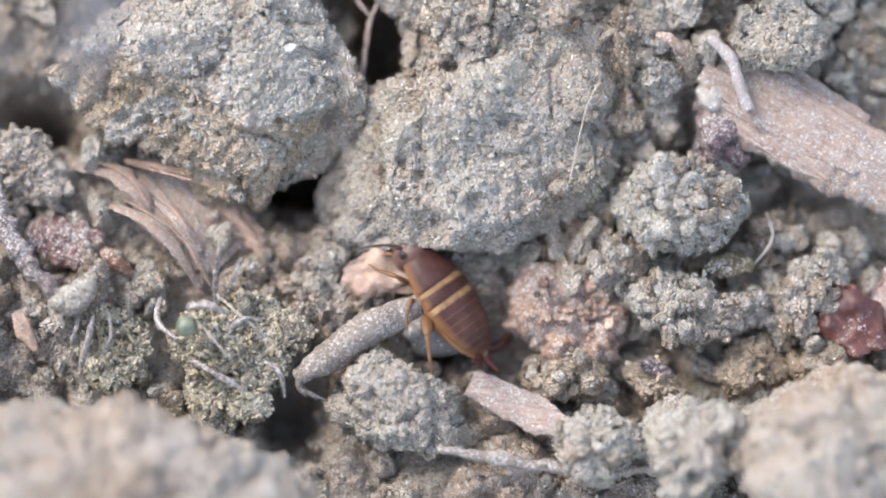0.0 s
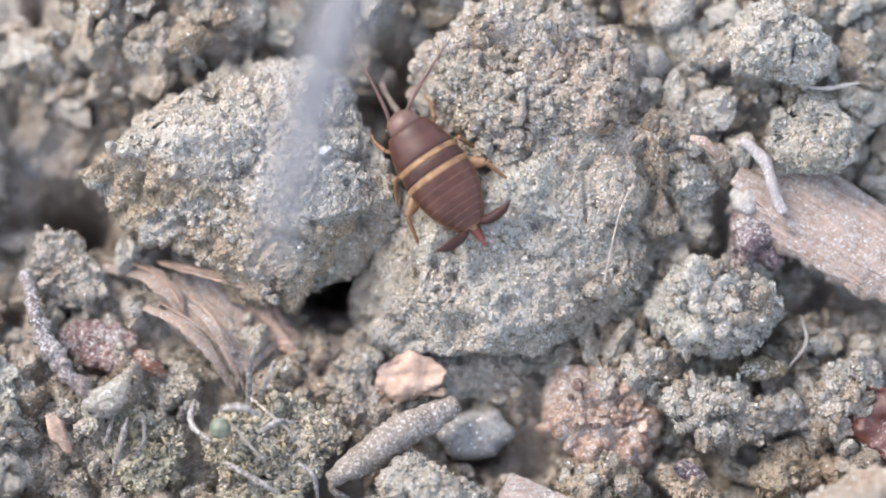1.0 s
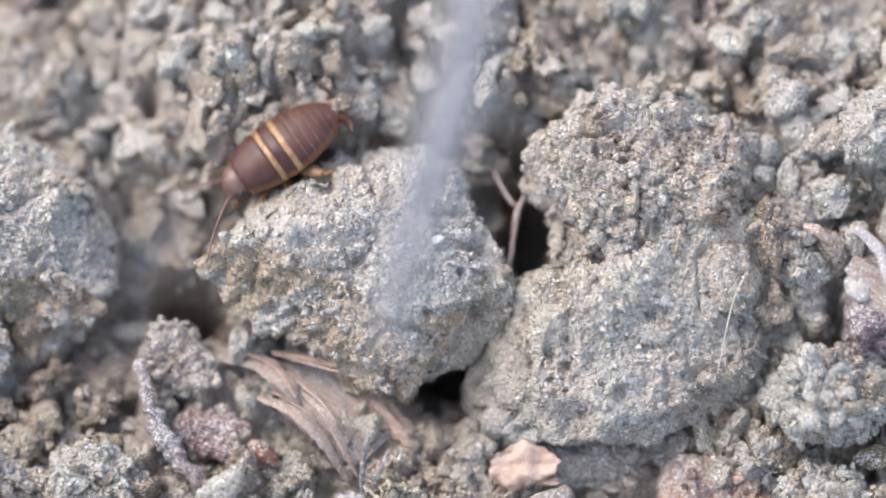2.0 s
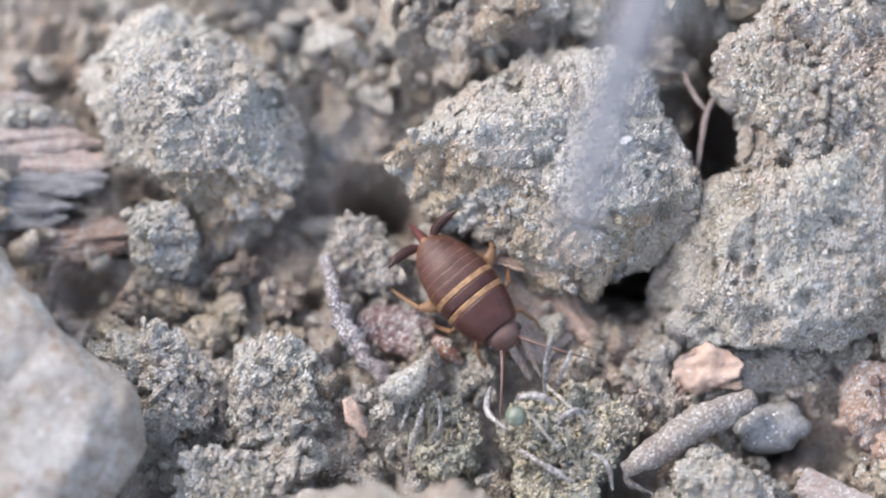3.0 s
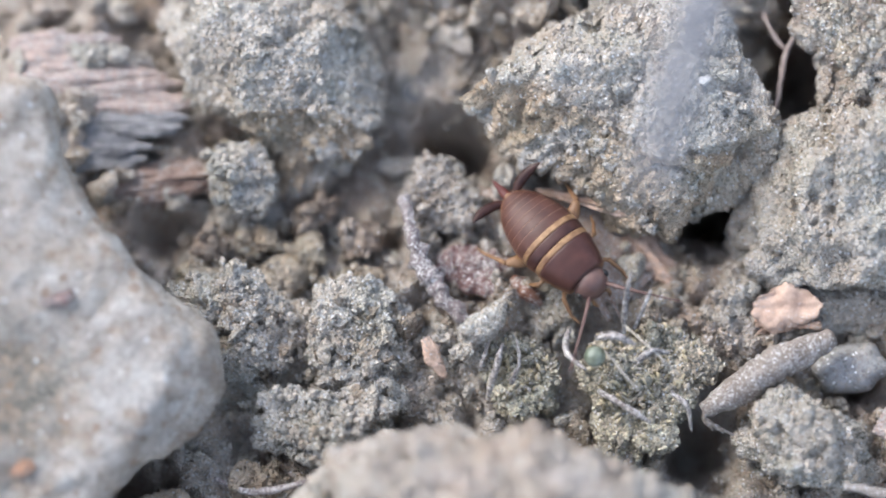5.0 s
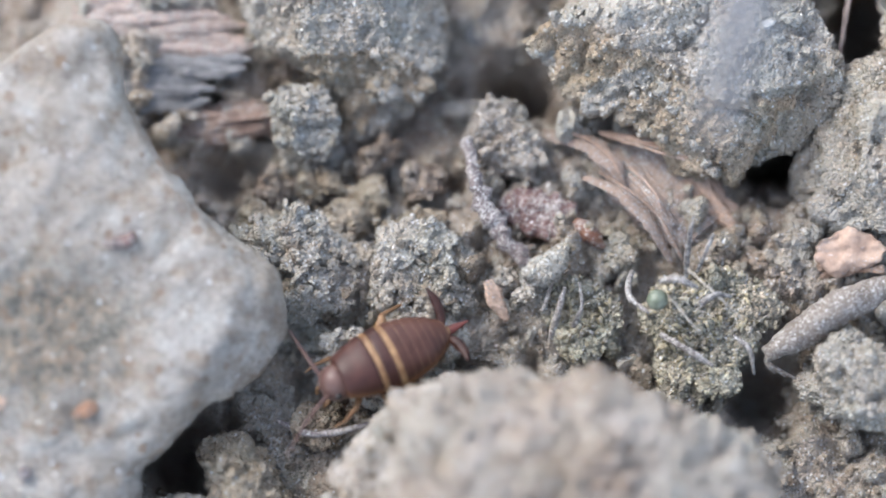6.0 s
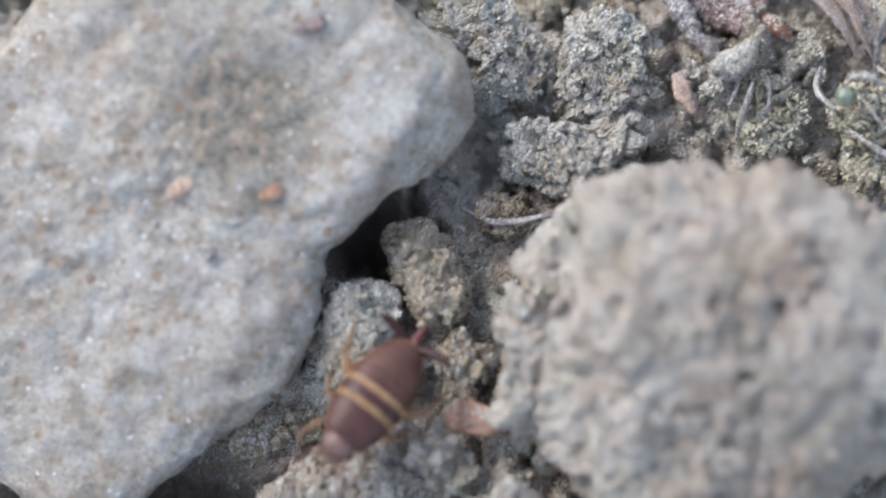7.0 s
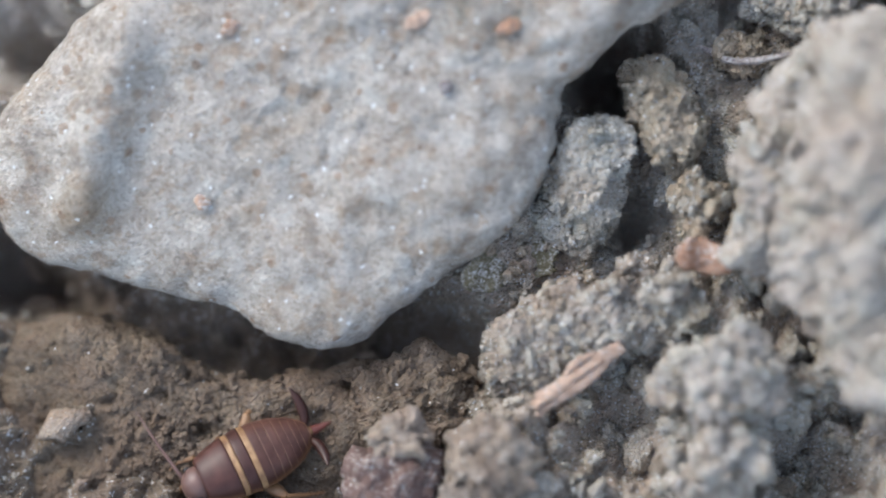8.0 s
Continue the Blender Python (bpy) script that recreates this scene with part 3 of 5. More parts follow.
lump("soil_clod", "small crumbly soil clod on brown soil", "clod", brown, (-10.18, -13.16, 0.40),
     (0.54, 0.57, 0.59, 0.72, 0.61, 0.60, 0.59, 0.53, 0.56, 0.58, 0.61, 0.62, 0.64, 0.60, 0.62, 0.54),
     0.60, 0.90, 2.2, 5, 1.30, 30)
lump("soil_clod", "broad low greyish brown soil clod under loose crumbs", "clod", earth, (-7.18, -10.94, 0.08),
     (1.43, 2.09, 1.87, 1.27, 1.07, 1.00, 0.91, 0.98, 1.30, 1.95, 2.06, 1.48, 0.75, 0.67, 0.71, 0.89),
     0.60, 1.00, 2.4, 6, 1.20, 31)
lump("soil_clod", "crumbly soil clod in the crumb bank", "clod", earth, (-4.11, -11.75, 0.96),
     (1.30, 1.23, 1.00, 0.89, 0.80, 0.78, 0.89, 1.04, 1.26, 1.32, 1.02, 0.87, 0.75, 0.76, 0.90, 1.07),
     0.80, 1.20, 2.3, 5, 1.40, 32)
lump("soil_clod", "soil clod among grey crumbs", "clod", earth, (-4.05, -13.46, 0.80),
     (0.74, 0.90, 0.88, 1.02, 0.80, 0.73, 0.72, 0.71, 0.81, 0.85, 0.95, 0.86, 0.75, 0.76, 0.82, 0.72),
     0.70, 1.20, 2.3, 5, 1.30, 33)
lump("soil_clod", "brown soil clod with a jagged top", "clod", brown, (-8.53, -13.74, 0.72),
     (0.81, 0.86, 0.91, 0.89, 0.88, 0.75, 0.76, 0.75, 0.80, 0.97, 1.03, 0.83, 0.70, 0.70, 0.82, 0.90),
     0.70, 1.10, 2.3, 5, 1.30, 34)
for k, (x, y, z, r) in enumerate(((-4.86, -8.18, 0.5, 0.62), (-5.25, -10.15, 0.35, 0.6), (-3.6, -8.75, 0.6, 0.6), (-5.95, -9.6, 0.15, 0.5), (-4.1, -5.2, 0.25, 0.55))):
    lump("soil_clod", "small pale crumbly soil clod beside a tall one", "clod", earth if k % 2 else umber_shade, (x, y, z), tuple(r * (1 + 0.18 * math.sin(2.3 * j + k)) for j in range(12)),
         r * 0.8, r * 1.4, 2.3, 5, 1.2, 60 + k)
BROWN_BITS = ((-5.21, -0.32), (-4.26, -0.2), (-3.35, -0.55), (-2.95, 0.55), (-2.28, -0.96), (-3.85, -1.08), (-4.75, -0.96), (-5.42, -1.08), (-2.95, -1.13), (-3.3, 0.25))
for k, (x, y) in enumerate(BROWN_BITS):
    r = 0.30 + 0.13 * math.sin(5.1 * k) ** 2
    lump("soil_clod", "small brown crumb clod in the sheltered gap", "clod", umber_shade if k % 3 else brown, (x, y, 0.15 + 0.12 * math.sin(2.1 * k)), tuple(r * (1 + 0.2 * math.sin(2.3 * j + 1.7 * k)) for j in range(12)),
         r * 0.9, r * 1.6, 2.2, 4, 1.2, 90 + k)
GREY_BITS = ((0.63, -2.1), (1.58, -1.63), (1.91, -2.1), (0.08, -2.5), (4.47, -1.8), (5.14, -1.4), (3.98, -1.39), (4.1, -2.05), (5.0, -2.3), (-0.48, -2.11), (4.9, -1.85), (5.5, -0.95))
for k, (x, y) in enumerate(GREY_BITS):
    r = 0.27 + 0.17 * math.sin(4.3 * k + 1) ** 2
    lump("soil_clod", "small pale crumb clod near dry moss", "clod", soil if k % 4 else earth, (x, y, 0.32 + 0.14 * math.sin(2.7 * k)), tuple(r * (1 + 0.2 * math.sin(2.3 * j + 1.3 * k)) for j in range(12)),
         r * 0.9, r * 1.8, 2.2, 4, 1.2, 110 + k)
lump("pebble", "smooth grey pebble half buried in soil", "pebble", pebble, (7.5, -2.75, 0.0),
     (0.83, 0.65, 0.65, 0.53, 0.48, 0.50, 0.57, 0.61, 0.76, 0.64, 0.63, 0.55, 0.48, 0.50, 0.59, 0.60),
     0.50, 0.60, 2.3, 4, 0.00, 35)
lump("soil_clod", "small brown soil clod in the hollow", "clod", brown, (-2.21, -0.11, 0.24),
     (0.47, 0.47, 0.44, 0.43, 0.48, 0.54, 0.50, 0.53, 0.53, 0.44, 0.43, 0.49, 0.47, 0.47, 0.55, 0.56),
     0.50, 0.70, 2.2, 5, 1.30, 36)
lump("soil_clod", "low crumbly soil clod at the foot of the limestone", "clod", soil, (-4.41, -1.97, 0.76),
     (1.10, 1.03, 0.94, 1.01, 1.06, 1.20, 1.42, 1.63, 0.90, 0.72, 0.77, 0.99, 1.26, 1.37, 1.31, 1.22),
     0.55, 1.10, 2.3, 5, 1.70, 37)
lump("soil_clod", "low crumbly soil clod beside a pink flake", "clod", soil, (-2.17, -2.26, 0.64),
     (1.03, 1.11, 1.12, 1.18, 1.11, 1.23, 1.16, 1.13, 0.98, 1.00, 1.21, 1.16, 1.17, 1.14, 1.17, 1.07),
     0.50, 1.00, 2.3, 5, 1.70, 38)
lump("soil_clod", "low grey soil clod near the pitted clod", "clod", soil, (-2.89, -4.08, 0.84),
     (1.34, 1.66, 1.13, 0.86, 0.77, 0.81, 1.01, 1.26, 1.43, 1.34, 1.13, 1.05, 0.96, 0.86, 0.90, 1.13),
     0.50, 1.00, 2.3, 5, 1.70, 39)
lump("soil_clod", "large pale soil clod on the far bank", "clod", soil, (-3.1, 6.6, -0.1),
     (1.73, 1.63, 1.58, 1.58, 1.57, 1.69, 1.75, 1.71, 1.67, 1.82, 1.57, 1.48, 1.58, 1.68, 1.83, 1.71),
     0.70, 1.40, 2.4, 5, 1.30, 40)
lump("soil_clod", "grey soil crust on weathered wood", "clod", soil, (-7.2, 3.5, 0.95),
     (1.02, 0.57, 0.41, 0.36, 0.33, 0.35, 0.46, 0.82, 1.14, 0.52, 0.32, 0.26, 0.26, 0.31, 0.46, 0.88),
     0.20, 0.45, 2.4, 5, 1.20, 42)
m1 = lump("moss_cushion", "yellow-green dry moss crust with dark stems", "moss", moss, (3.41, -3.23, 0.55),
     (1.34, 1.63, 1.42, 1.36, 1.22, 1.26, 1.40, 1.42, 1.29, 1.18, 1.38, 1.53, 1.53, 1.29, 1.03, 1.05),
     0.50, 1.10, 2.6, 5, 1.90, 43)
m2 = lump("moss_cushion", "small dry moss crust with dark stems", "moss", moss, (0.77, -2.95, 0.40),
     (1.04, 0.91, 0.80, 0.72, 0.76, 0.93, 0.94, 0.90, 0.80, 0.70, 0.69, 0.84, 0.79, 0.78, 0.87, 1.00),
     0.32, 0.80, 2.6, 5, 1.90, 44)
# brown earth lumps coloured dark for the shade under the stone
lump("shaded_earth", "brown earth with shade in its colour between small clods", "soil", shade_earth, (-10.35, -12.95, -1.2),
     (1.27, 1.64, 2.15, 2.00, 1.61, 1.53, 1.73, 1.40, 1.19, 1.58, 1.96, 2.11, 1.80, 1.82, 1.44, 1.22),
     0.45, 0.80, 2.6, 5, 1.00, 45)
lump("shaded_earth", "brown bare earth with shade in its colour below the limestone", "soil", shade_earth, (-14.64, -13.5, -1.72),
     (5.41, 5.73, 2.52, 2.02, 2.05, 2.62, 3.79, 5.01, 4.93, 4.65, 3.81, 2.88, 2.50, 2.55, 2.97, 4.25),
     0.75, 1.20, 3.0, 6, 0.45, 46)



# ---- loose crumbs ----
def open_ground(rng, many, on_brown=0.0):
    """Places on the strip of open ground, where no clod lies bare of crumbs."""
    xs, ys = [], []
    while len(xs) < many:
        x, y = rng.uniform(-19, 17), rng.uniform(-15, 10)
        if y > x + 15 or y < -7.1 + (x - 16) * 0.43:
            continue
        if ((x + 13.0) / 6.2) ** 2 + ((y + 12.6) / 2.7) ** 2 < 1 and rng.random() >= on_brown:
            continue
        xs.append(x)
        ys.append(y)
    return np.array(xs), np.array(ys)


def build_crumbs():
    rng = np.random.default_rng(5)
    small = 12600
    x, y = open_ground(rng, small)
    size = 0.03 + 0.16 * rng.random(small) ** 4
    many = 1000                         # larger ones, thickest on the crumb bank
    x, y = np.r_[x, rng.uniform(9.2, 16.5, many)], np.r_[y, rng.uniform(-5.5, 6.5, many)]
    size = np.r_[size, 0.11 + 0.34 * rng.random(many) ** 2.5]
    x, y = np.r_[x, rng.uniform(-8.5, -2.0, 330)], np.r_[y, rng.uniform(-14.5, -8.5, 330)]
    size = np.r_[size, 0.10 + 0.24 * rng.random(330) ** 2]
    x, y = np.r_[x, rng.uniform(-4.5, 9.0, 420)], np.r_[y, rng.uniform(3.9, 9.5, 420)]
    size = np.r_[size, 0.18 + 0.26 * rng.random(420) ** 1.5]
    more = 420
    mx, my = open_ground(rng, more)
    x, y, size = np.r_[x, mx], np.r_[y, my], np.r_[size, 0.16 + 0.26 * rng.random(more) ** 2]
    z = soil_height(x, y) + size * 0.3
    vs, fs, start = [], [], 0
    for k in range(len(x)):
        v, f = crumb_shape(int(rng.integers(6)), 3 if size[k] > 0.27 else 2) if size[k] > 0.08 else ball(1)
        turn = np.array(Euler(rng.uniform(0, 6.28, 3)).to_matrix())
        s = size[k] * (0.75 + 0.5 * rng.random(3))
        vs.append((v * s) @ turn.T + (x[k], y[k], z[k]))
        fs.append(f + start)
        start += len(v)
    ob = new("soil_crumbs", mesh_from("soil_crumbs", np.concatenate(vs), np.concatenate(fs), loose_soil, False))
    tagged(ob, "loose dry soil crumbs scattered over the ground", "soil crumbs", kind="stuff")


build_crumbs()


def build_single_crumbs():
    rng = np.random.default_rng(8)
    ground = bpy.data.objects["ground"]
    x, y = open_ground(rng, 290, 0.4)
    size = 0.20 + 0.36 * rng.random(290) ** 2
    z = soil_height(x, y)
    for k in range(290):
        stuck_crumb(ground, (x[k], y[k], z[k] + size[k] * 0.3), size[k], rng, brown if x[k] < -8.5 and y[k] < -9 else soil)


build_single_crumbs()


# ---- wood, roots, husks and other litter ----
def stuff_of(name, a, b, rough=0.8, scale=3.0, dust=0.0, bumpy=0.4, spec=0.2, grain=None):
    """Plant matter in two colours with fine relief, dusted with pale grit where dust is above 0."""
    m, t, p = material(name)
    w = place_mm(t, own=True)
    col = ramp(t, noise_tex(t, w, scale, 5, 0.65), [(0.3, a), (0.7, b)])
    fine = noise_tex(t, w, scale * 7, 4, 0.7)
    col = mix(t, 0.5, col, ramp(t, fine, [(0.25, (0.5, 0.5, 0.5)), (0.7, (1.15, 1.15, 1.15))]), "MULTIPLY")
    if grain is not None:               # fibres that run along one way over the ground
        turned = node(t, "ShaderNodeMapping", [("Vector", w)])
        turned.vector_type = "TEXTURE"
        turned.inputs["Rotation"].default_value = (0, 0, radians(grain))
        turned.inputs["Scale"].default_value = (16, 1, 1)
        fibre = noise_tex(t, turned.outputs[0], 13.0, 5, 0.65)
        col = mix(t, 0.75, col, ramp(t, fibre, [(0.3, (0.5, 0.48, 0.48)), (0.5, (0.95, 0.94, 0.93)), (0.7, (1.3, 1.27, 1.24))]), "MULTIPLY")
        fine = maths(t, "ADD", fine, maths(t, "MULTIPLY", fibre, 3.0))
    own = t.nodes.new("ShaderNodeObjectInfo").outputs["Random"]
    col = mix(t, 0.6, col, ramp(t, own, [(0.0, (0.72, 0.72, 0.74)), (1.0, (1.2, 1.17, 1.12))]), "MULTIPLY")
    if dust:
        cell = node(t, "ShaderNodeTexVoronoi", [("Vector", place_mm(t))], Scale=27.0)
        grain = node(t, "ShaderNodeSeparateColor", [("Color", cell.outputs["Color"])])
        lie = maths(t, "ADD", maths(t, "MULTIPLY", grain.outputs[0], 0.6), maths(t, "MULTIPLY", noise_tex(t, place_mm(t), 1.6, 6, 0.7), 1.3))
        on = ramp(t, maths(t, "SUBTRACT", lie, 0.88 - dust), [(0.0, (0, 0, 0)), (0.25, (1, 1, 1))])
        on = maths(t, "MULTIPLY", on, 0.8)
        col = mix(t, on, col, ramp(t, grain.outputs[1], [(0.0, (0.30, 0.27, 0.245)), (0.8, (0.46, 0.43, 0.40)), (1.0, (0.66, 0.65, 0.62))]))
        fine = maths(t, "ADD", fine, maths(t, "MULTIPLY", on, maths(t, "ADD", 0.2, grain.outputs[1])))
    t.links.new(col, p.inputs["Base Color"])
    p.inputs["Roughness"].default_value = rough
    p.inputs["Specular IOR Level"].default_value = spec
    bump = node(t, "ShaderNodeBump", [("Height", fine)], Strength=bumpy, Distance=0.05 * MM)
    t.links.new(bump.outputs[0], p.inputs["Normal"])
    return m


tan_wood = stuff_of("tan_wood", (0.37, 0.245, 0.175), (0.56, 0.41, 0.32), 0.85, 2.2, -0.18, 0.8, 0.2, -20)
pink_wood = stuff_of("pale_pink_wood", (0.50, 0.345, 0.255), (0.67, 0.51, 0.41), 0.85, 2.5, -0.22, 0.8, 0.2, -52)
fibre_wood = stuff_of("dusty_tan_fibre_wood", (0.29, 0.21, 0.165), (0.46, 0.36, 0.30), 0.85, 2.2, -0.04, 0.8, 0.2, -47)
cream = stuff_of("cream_bark", (0.43, 0.29, 0.215), (0.56, 0.42, 0.33), 0.85, 1.8, -0.2)
grey_wood = stuff_of("weathered_grey_wood", (0.36, 0.275, 0.235), (0.60, 0.465, 0.40), 0.85, 1.0, 0.03, 0.9, 0.2, -3)
blue_wood = stuff_of("bluish_weathered_wood", (0.17, 0.17, 0.175), (0.38, 0.37, 0.365), 0.85, 1.0, 0.0, 0.9, 0.2, -3)
dusty_wood = stuff_of("dusty_pinkish_wood", (0.32, 0.235, 0.19), (0.475, 0.37, 0.305), 0.85, 1.6, -0.03, 0.8, 0.2, -38)
# pinkish wood with the shade of the chip above mixed into its colour
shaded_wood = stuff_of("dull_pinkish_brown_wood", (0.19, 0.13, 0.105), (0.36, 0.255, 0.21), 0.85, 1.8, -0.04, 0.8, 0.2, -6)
crusted = stuff_of("soil_crusted_wood", (0.14, 0.118, 0.10), (0.25, 0.215, 0.185), 0.9, 2.0, -0.02, 0.7)
pink_root = stuff_of("pinkish_rootlet", (0.25, 0.20, 0.185), (0.40, 0.34, 0.32), 0.8, 4.0, 0.0)
dark_twig = stuff_of("dark_curled_twig", (0.09, 0.07, 0.068), (0.24, 0.20, 0.19), 0.8, 3.0, -0.02)
grey_twig = stuff_of("pale_grey_twig", (0.28, 0.245, 0.235), (0.42, 0.375, 0.35), 0.8, 4.0, -0.05)
red_husk = stuff_of("red_brown_husk", (0.04, 0.012, 0.010), (0.13, 0.045, 0.033), 0.35, 1.2, -0.32, 0.5, 0.5)
pink_husk = stuff_of("pinkish_husk", (0.22, 0.10, 0.085), (0.40, 0.26, 0.23), 0.5, 1.8, -0.05, 0.5, 0.4)
red_leaf = stuff_of("dusty_red_leaf", (0.085, 0.04, 0.036), (0.21, 0.115, 0.10), 0.4, 2.0, -0.04, 0.6, 0.4)
dark_root = stuff_of("dark_purple_root", (0.05, 0.034, 0.04), (0.15, 0.095, 0.10), 0.5, 3.0, -0.02, 0.6, 0.4)
dark_stem = stuff_of("dark_moss_stem", (0.06, 0.052, 0.055), (0.20, 0.175, 0.16), 0.45, 4.0, 0.10, 0.5, 0.4)
amber = stuff_of("amber_seed_coat", (0.09, 0.035, 0.02), (0.21, 0.09, 0.045), 0.35, 4.0, -0.08, 0.4, 0.5)
olive = stuff_of("olive_leaf", (0.085, 0.07, 0.04), (0.16, 0.135, 0.08), 0.7, 3.0, -0.06)
straw = stuff_of("yellowish_dry_shoots", (0.30, 0.25, 0.15), (0.50, 0.44, 0.30), 0.7, 5.0, -0.1)
pale_fibre = stuff_of("pale_fibre", (0.36, 0.32, 0.27), (0.50, 0.46, 0.40), 0.6, 5.0)
rust = stuff_of("rusty_crumbled_wood", (0.25, 0.14, 0.09), (0.46, 0.31, 0.22), 0.8, 3.0, 0.02, 0.7)
orange_bark = stuff_of("orange_brown_bark", (0.20, 0.095, 0.05), (0.40, 0.235, 0.15), 0.5, 2.0, -0.16, 0.6, 0.4)
dark_rust = stuff_of("dark_rotten_wood", (0.09, 0.055, 0.047), (0.16, 0.105, 0.088), 0.85, 3.0, -0.2, 0.7)
bead_green = stuff_of("green_bead", (0.07, 0.09, 0.045), (0.30, 0.33, 0.27), 0.35, 2.0, 0.0, 0.1, 0.4)
cream_stone = stuff_of("cream_stone", (0.34, 0.31, 0.27), (0.46, 0.43, 0.385), 0.7, 3.0, -0.05, 0.4)
clear = stuff_of("white_quartz", (0.38, 0.375, 0.36), (0.47, 0.465, 0.45), 0.4, 3.0, 0.0, 0.1, 0.5)
dark_blade = stuff_of("dark_grey_midrib", (0.10, 0.10, 0.115), (0.15, 0.15, 0.165), 0.6, 0.8, 0.0, 0.1, 0.3)
blade = stuff_of("dry_grey_blade", (0.165, 0.163, 0.172), (0.23, 0.228, 0.238), 0.6, 0.8, 0.0, 0.1, 0.3)


def along(points, many):
    """A smooth line through the points."""
    p = np.array(points, dtype=float)
    q = np.vstack([2 * p[0] - p[1], p, 2 * p[-1] - p[-2]])
    out = []
    for u in np.linspace(0, len(p) - 1 - 1e-9, many):
        i = int(u)
        s = u - i
        a, b, c, d = q[i], q[i + 1], q[i + 2], q[i + 3]
        out.append(b + 0.5 * s * (c - a + s * (2 * a - 5 * b + 4 * c - d + s * (3 * (b - c) + d - a))))
    return np.array(out)


def tube(points, wide, thick=None, sides=12, many=26, up=(0, 0, 1), rough=0.0, size=0.3, seed=1):
    """A bent rod or, with thick below wide, a strip. wide and thick: half sizes at even steps along it."""
    c = along(points, many)
    u = np.linspace(0, 1, many)
    wide = np.interp(u, np.linspace(0, 1, len(wide)), wide)
    thick = wide if thick is None else np.interp(u, np.linspace(0, 1, len(thick)), thick)
    go = np.gradient(c, axis=0)
    go /= np.linalg.norm(go, axis=1)[:, None]
    side = np.cross(go, np.array(up, dtype=float))
    side /= np.maximum(np.linalg.norm(side, axis=1), 1e-9)[:, None]
    top = np.cross(side, go)
    a = np.arange(sides) * 2 * np.pi / sides
    ring = side[:, None] * (wide[:, None] * np.cos(a))[..., None] + top[:, None] * (thick[:, None] * np.sin(a))[..., None]
    if rough:
        w = (c[:, None] + ring).reshape(-1, 3)
        k = 1 + rough * (rough_noise(w, size, seed, 3) + 0.6 * (grains(w, size * 0.6, seed + 3) - 0.4))
        ring = ring * k.reshape(many, sides, 1)
        shift = rough * 0.6 * smooth_noise(np.c_[u * many * 0.8, np.full(many, seed * 1.7), np.zeros(many)], 1.0, seed + 5)
        c = c + side * (shift * wide)[:, None]
    v = np.vstack([(c[:, None] + ring).reshape(-1, 3), c[:1], c[-1:]])
    f = []
    for i in range(many - 1):
        for j in range(sides):
            k = (j + 1) % sides
            p0, p1, p2, p3 = i * sides + j, i * sides + k, (i + 1) * sides + k, (i + 1) * sides + j
            f += [(p0, p1, p2), (p0, p2, p3)]
    n = many * sides
    for j in range(sides):
        k = (j + 1) % sides
        f += [(n, k, j), (n + 1, (many - 1) * sides + j, (many - 1) * sides + k)]
    return v, np.array(f)


def together(*pieces):
    vs, fs, start = [], [], 0
    for v, f in pieces:
        vs.append(v)
        fs.append(f + start)
        start += len(v)
    return np.concatenate(vs), np.concatenate(fs)


def thing(name, shape, mat, label, category):
    """A thing of one mesh, with its origin amid it."""
    v, f = shape
    mid = v.mean(axis=0)
    ob = new(name, mesh_from(name, v - mid, f, mat))
    ob.location = Vector(mid) * MM
    if mid[2] < 1.0:                    # what lies on the ground follows its rise
        ob.location = Vector(on_bank(mid) + np.array((0, 0, 0.12))) * MM
    return tagged(ob, label, category)


def part(name, shape, mat, parent, label=""):
    v, f = shape
    ob = new(name, mesh_from(name, v, f, mat))
    ob.parent = parent
    return tagged(ob, label)


def blob(at, radii, turn=0.0, rough=0.25, size=0.4, seed=1, detail=5):
    """A rough little body."""
    d, f = ball(detail)
    p = d * np.array(radii)
    ca, sa = math.cos(turn), math.sin(turn)
    p = np.c_[p[:, 0] * ca - p[:, 1] * sa, p[:, 0] * sa + p[:, 1] * ca, p[:, 2]] + np.array(at)
    n = outward(p, f)
    h = rough * (rough_noise(p, size, seed, 4) * 0.5 + 0.6 * grains(p, size * 0.7, seed + 2) + 0.35 * grains(p, size * 0.3, seed + 4))
    return p + n * h[:, None], f


def plate(at, radii, thick, out, seed, curl=0.2, turn=0.0, detail=5, ragged=0.175):
    """A broken flake: uneven outline about the direction out, slightly curled."""
    d, f = ball(detail)
    rng = np.random.default_rng(seed)
    k = rng.uniform(0.975 - ragged, 0.975 + ragged, 9)
    a = (np.arctan2(d[:, 1], d[:, 0]) / (2 * np.pi) * 9) % 9
    i = a.astype(int)
    r = k[i % 9] * (1 - (a - i)) + k[(i + 1) % 9] * (a - i) + 0.09 * rough_noise(np.c_[d[:, :2] * 3, d[:, 2] * 0], 0.9, seed + 7, 3)
    flat = np.hypot(d[:, 0], d[:, 1])
    s = (flat ** 4 + np.abs(d[:, 2]) ** 4) ** -0.25
    x, y, z = d[:, 0] * s * r * radii[0], d[:, 1] * s * r * radii[1], d[:, 2] * s * thick
    x, y = x * math.cos(turn) - y * math.sin(turn), x * math.sin(turn) + y * math.cos(turn)
    z = z + curl * (x * x - 0.6 * y * y) / max(radii)
    o = np.array(out, dtype=float)
    o /= np.linalg.norm(o)
    e = np.cross((0, 1, 0), o)
    e /= np.linalg.norm(e)
    g = np.cross(o, e)
    p = np.array(at) + x[:, None] * e + y[:, None] * g + z[:, None] * o
    n = outward(p, f)
    return p + n * (0.10 * rough_noise(p, 0.35, seed, 4))[:, None], f


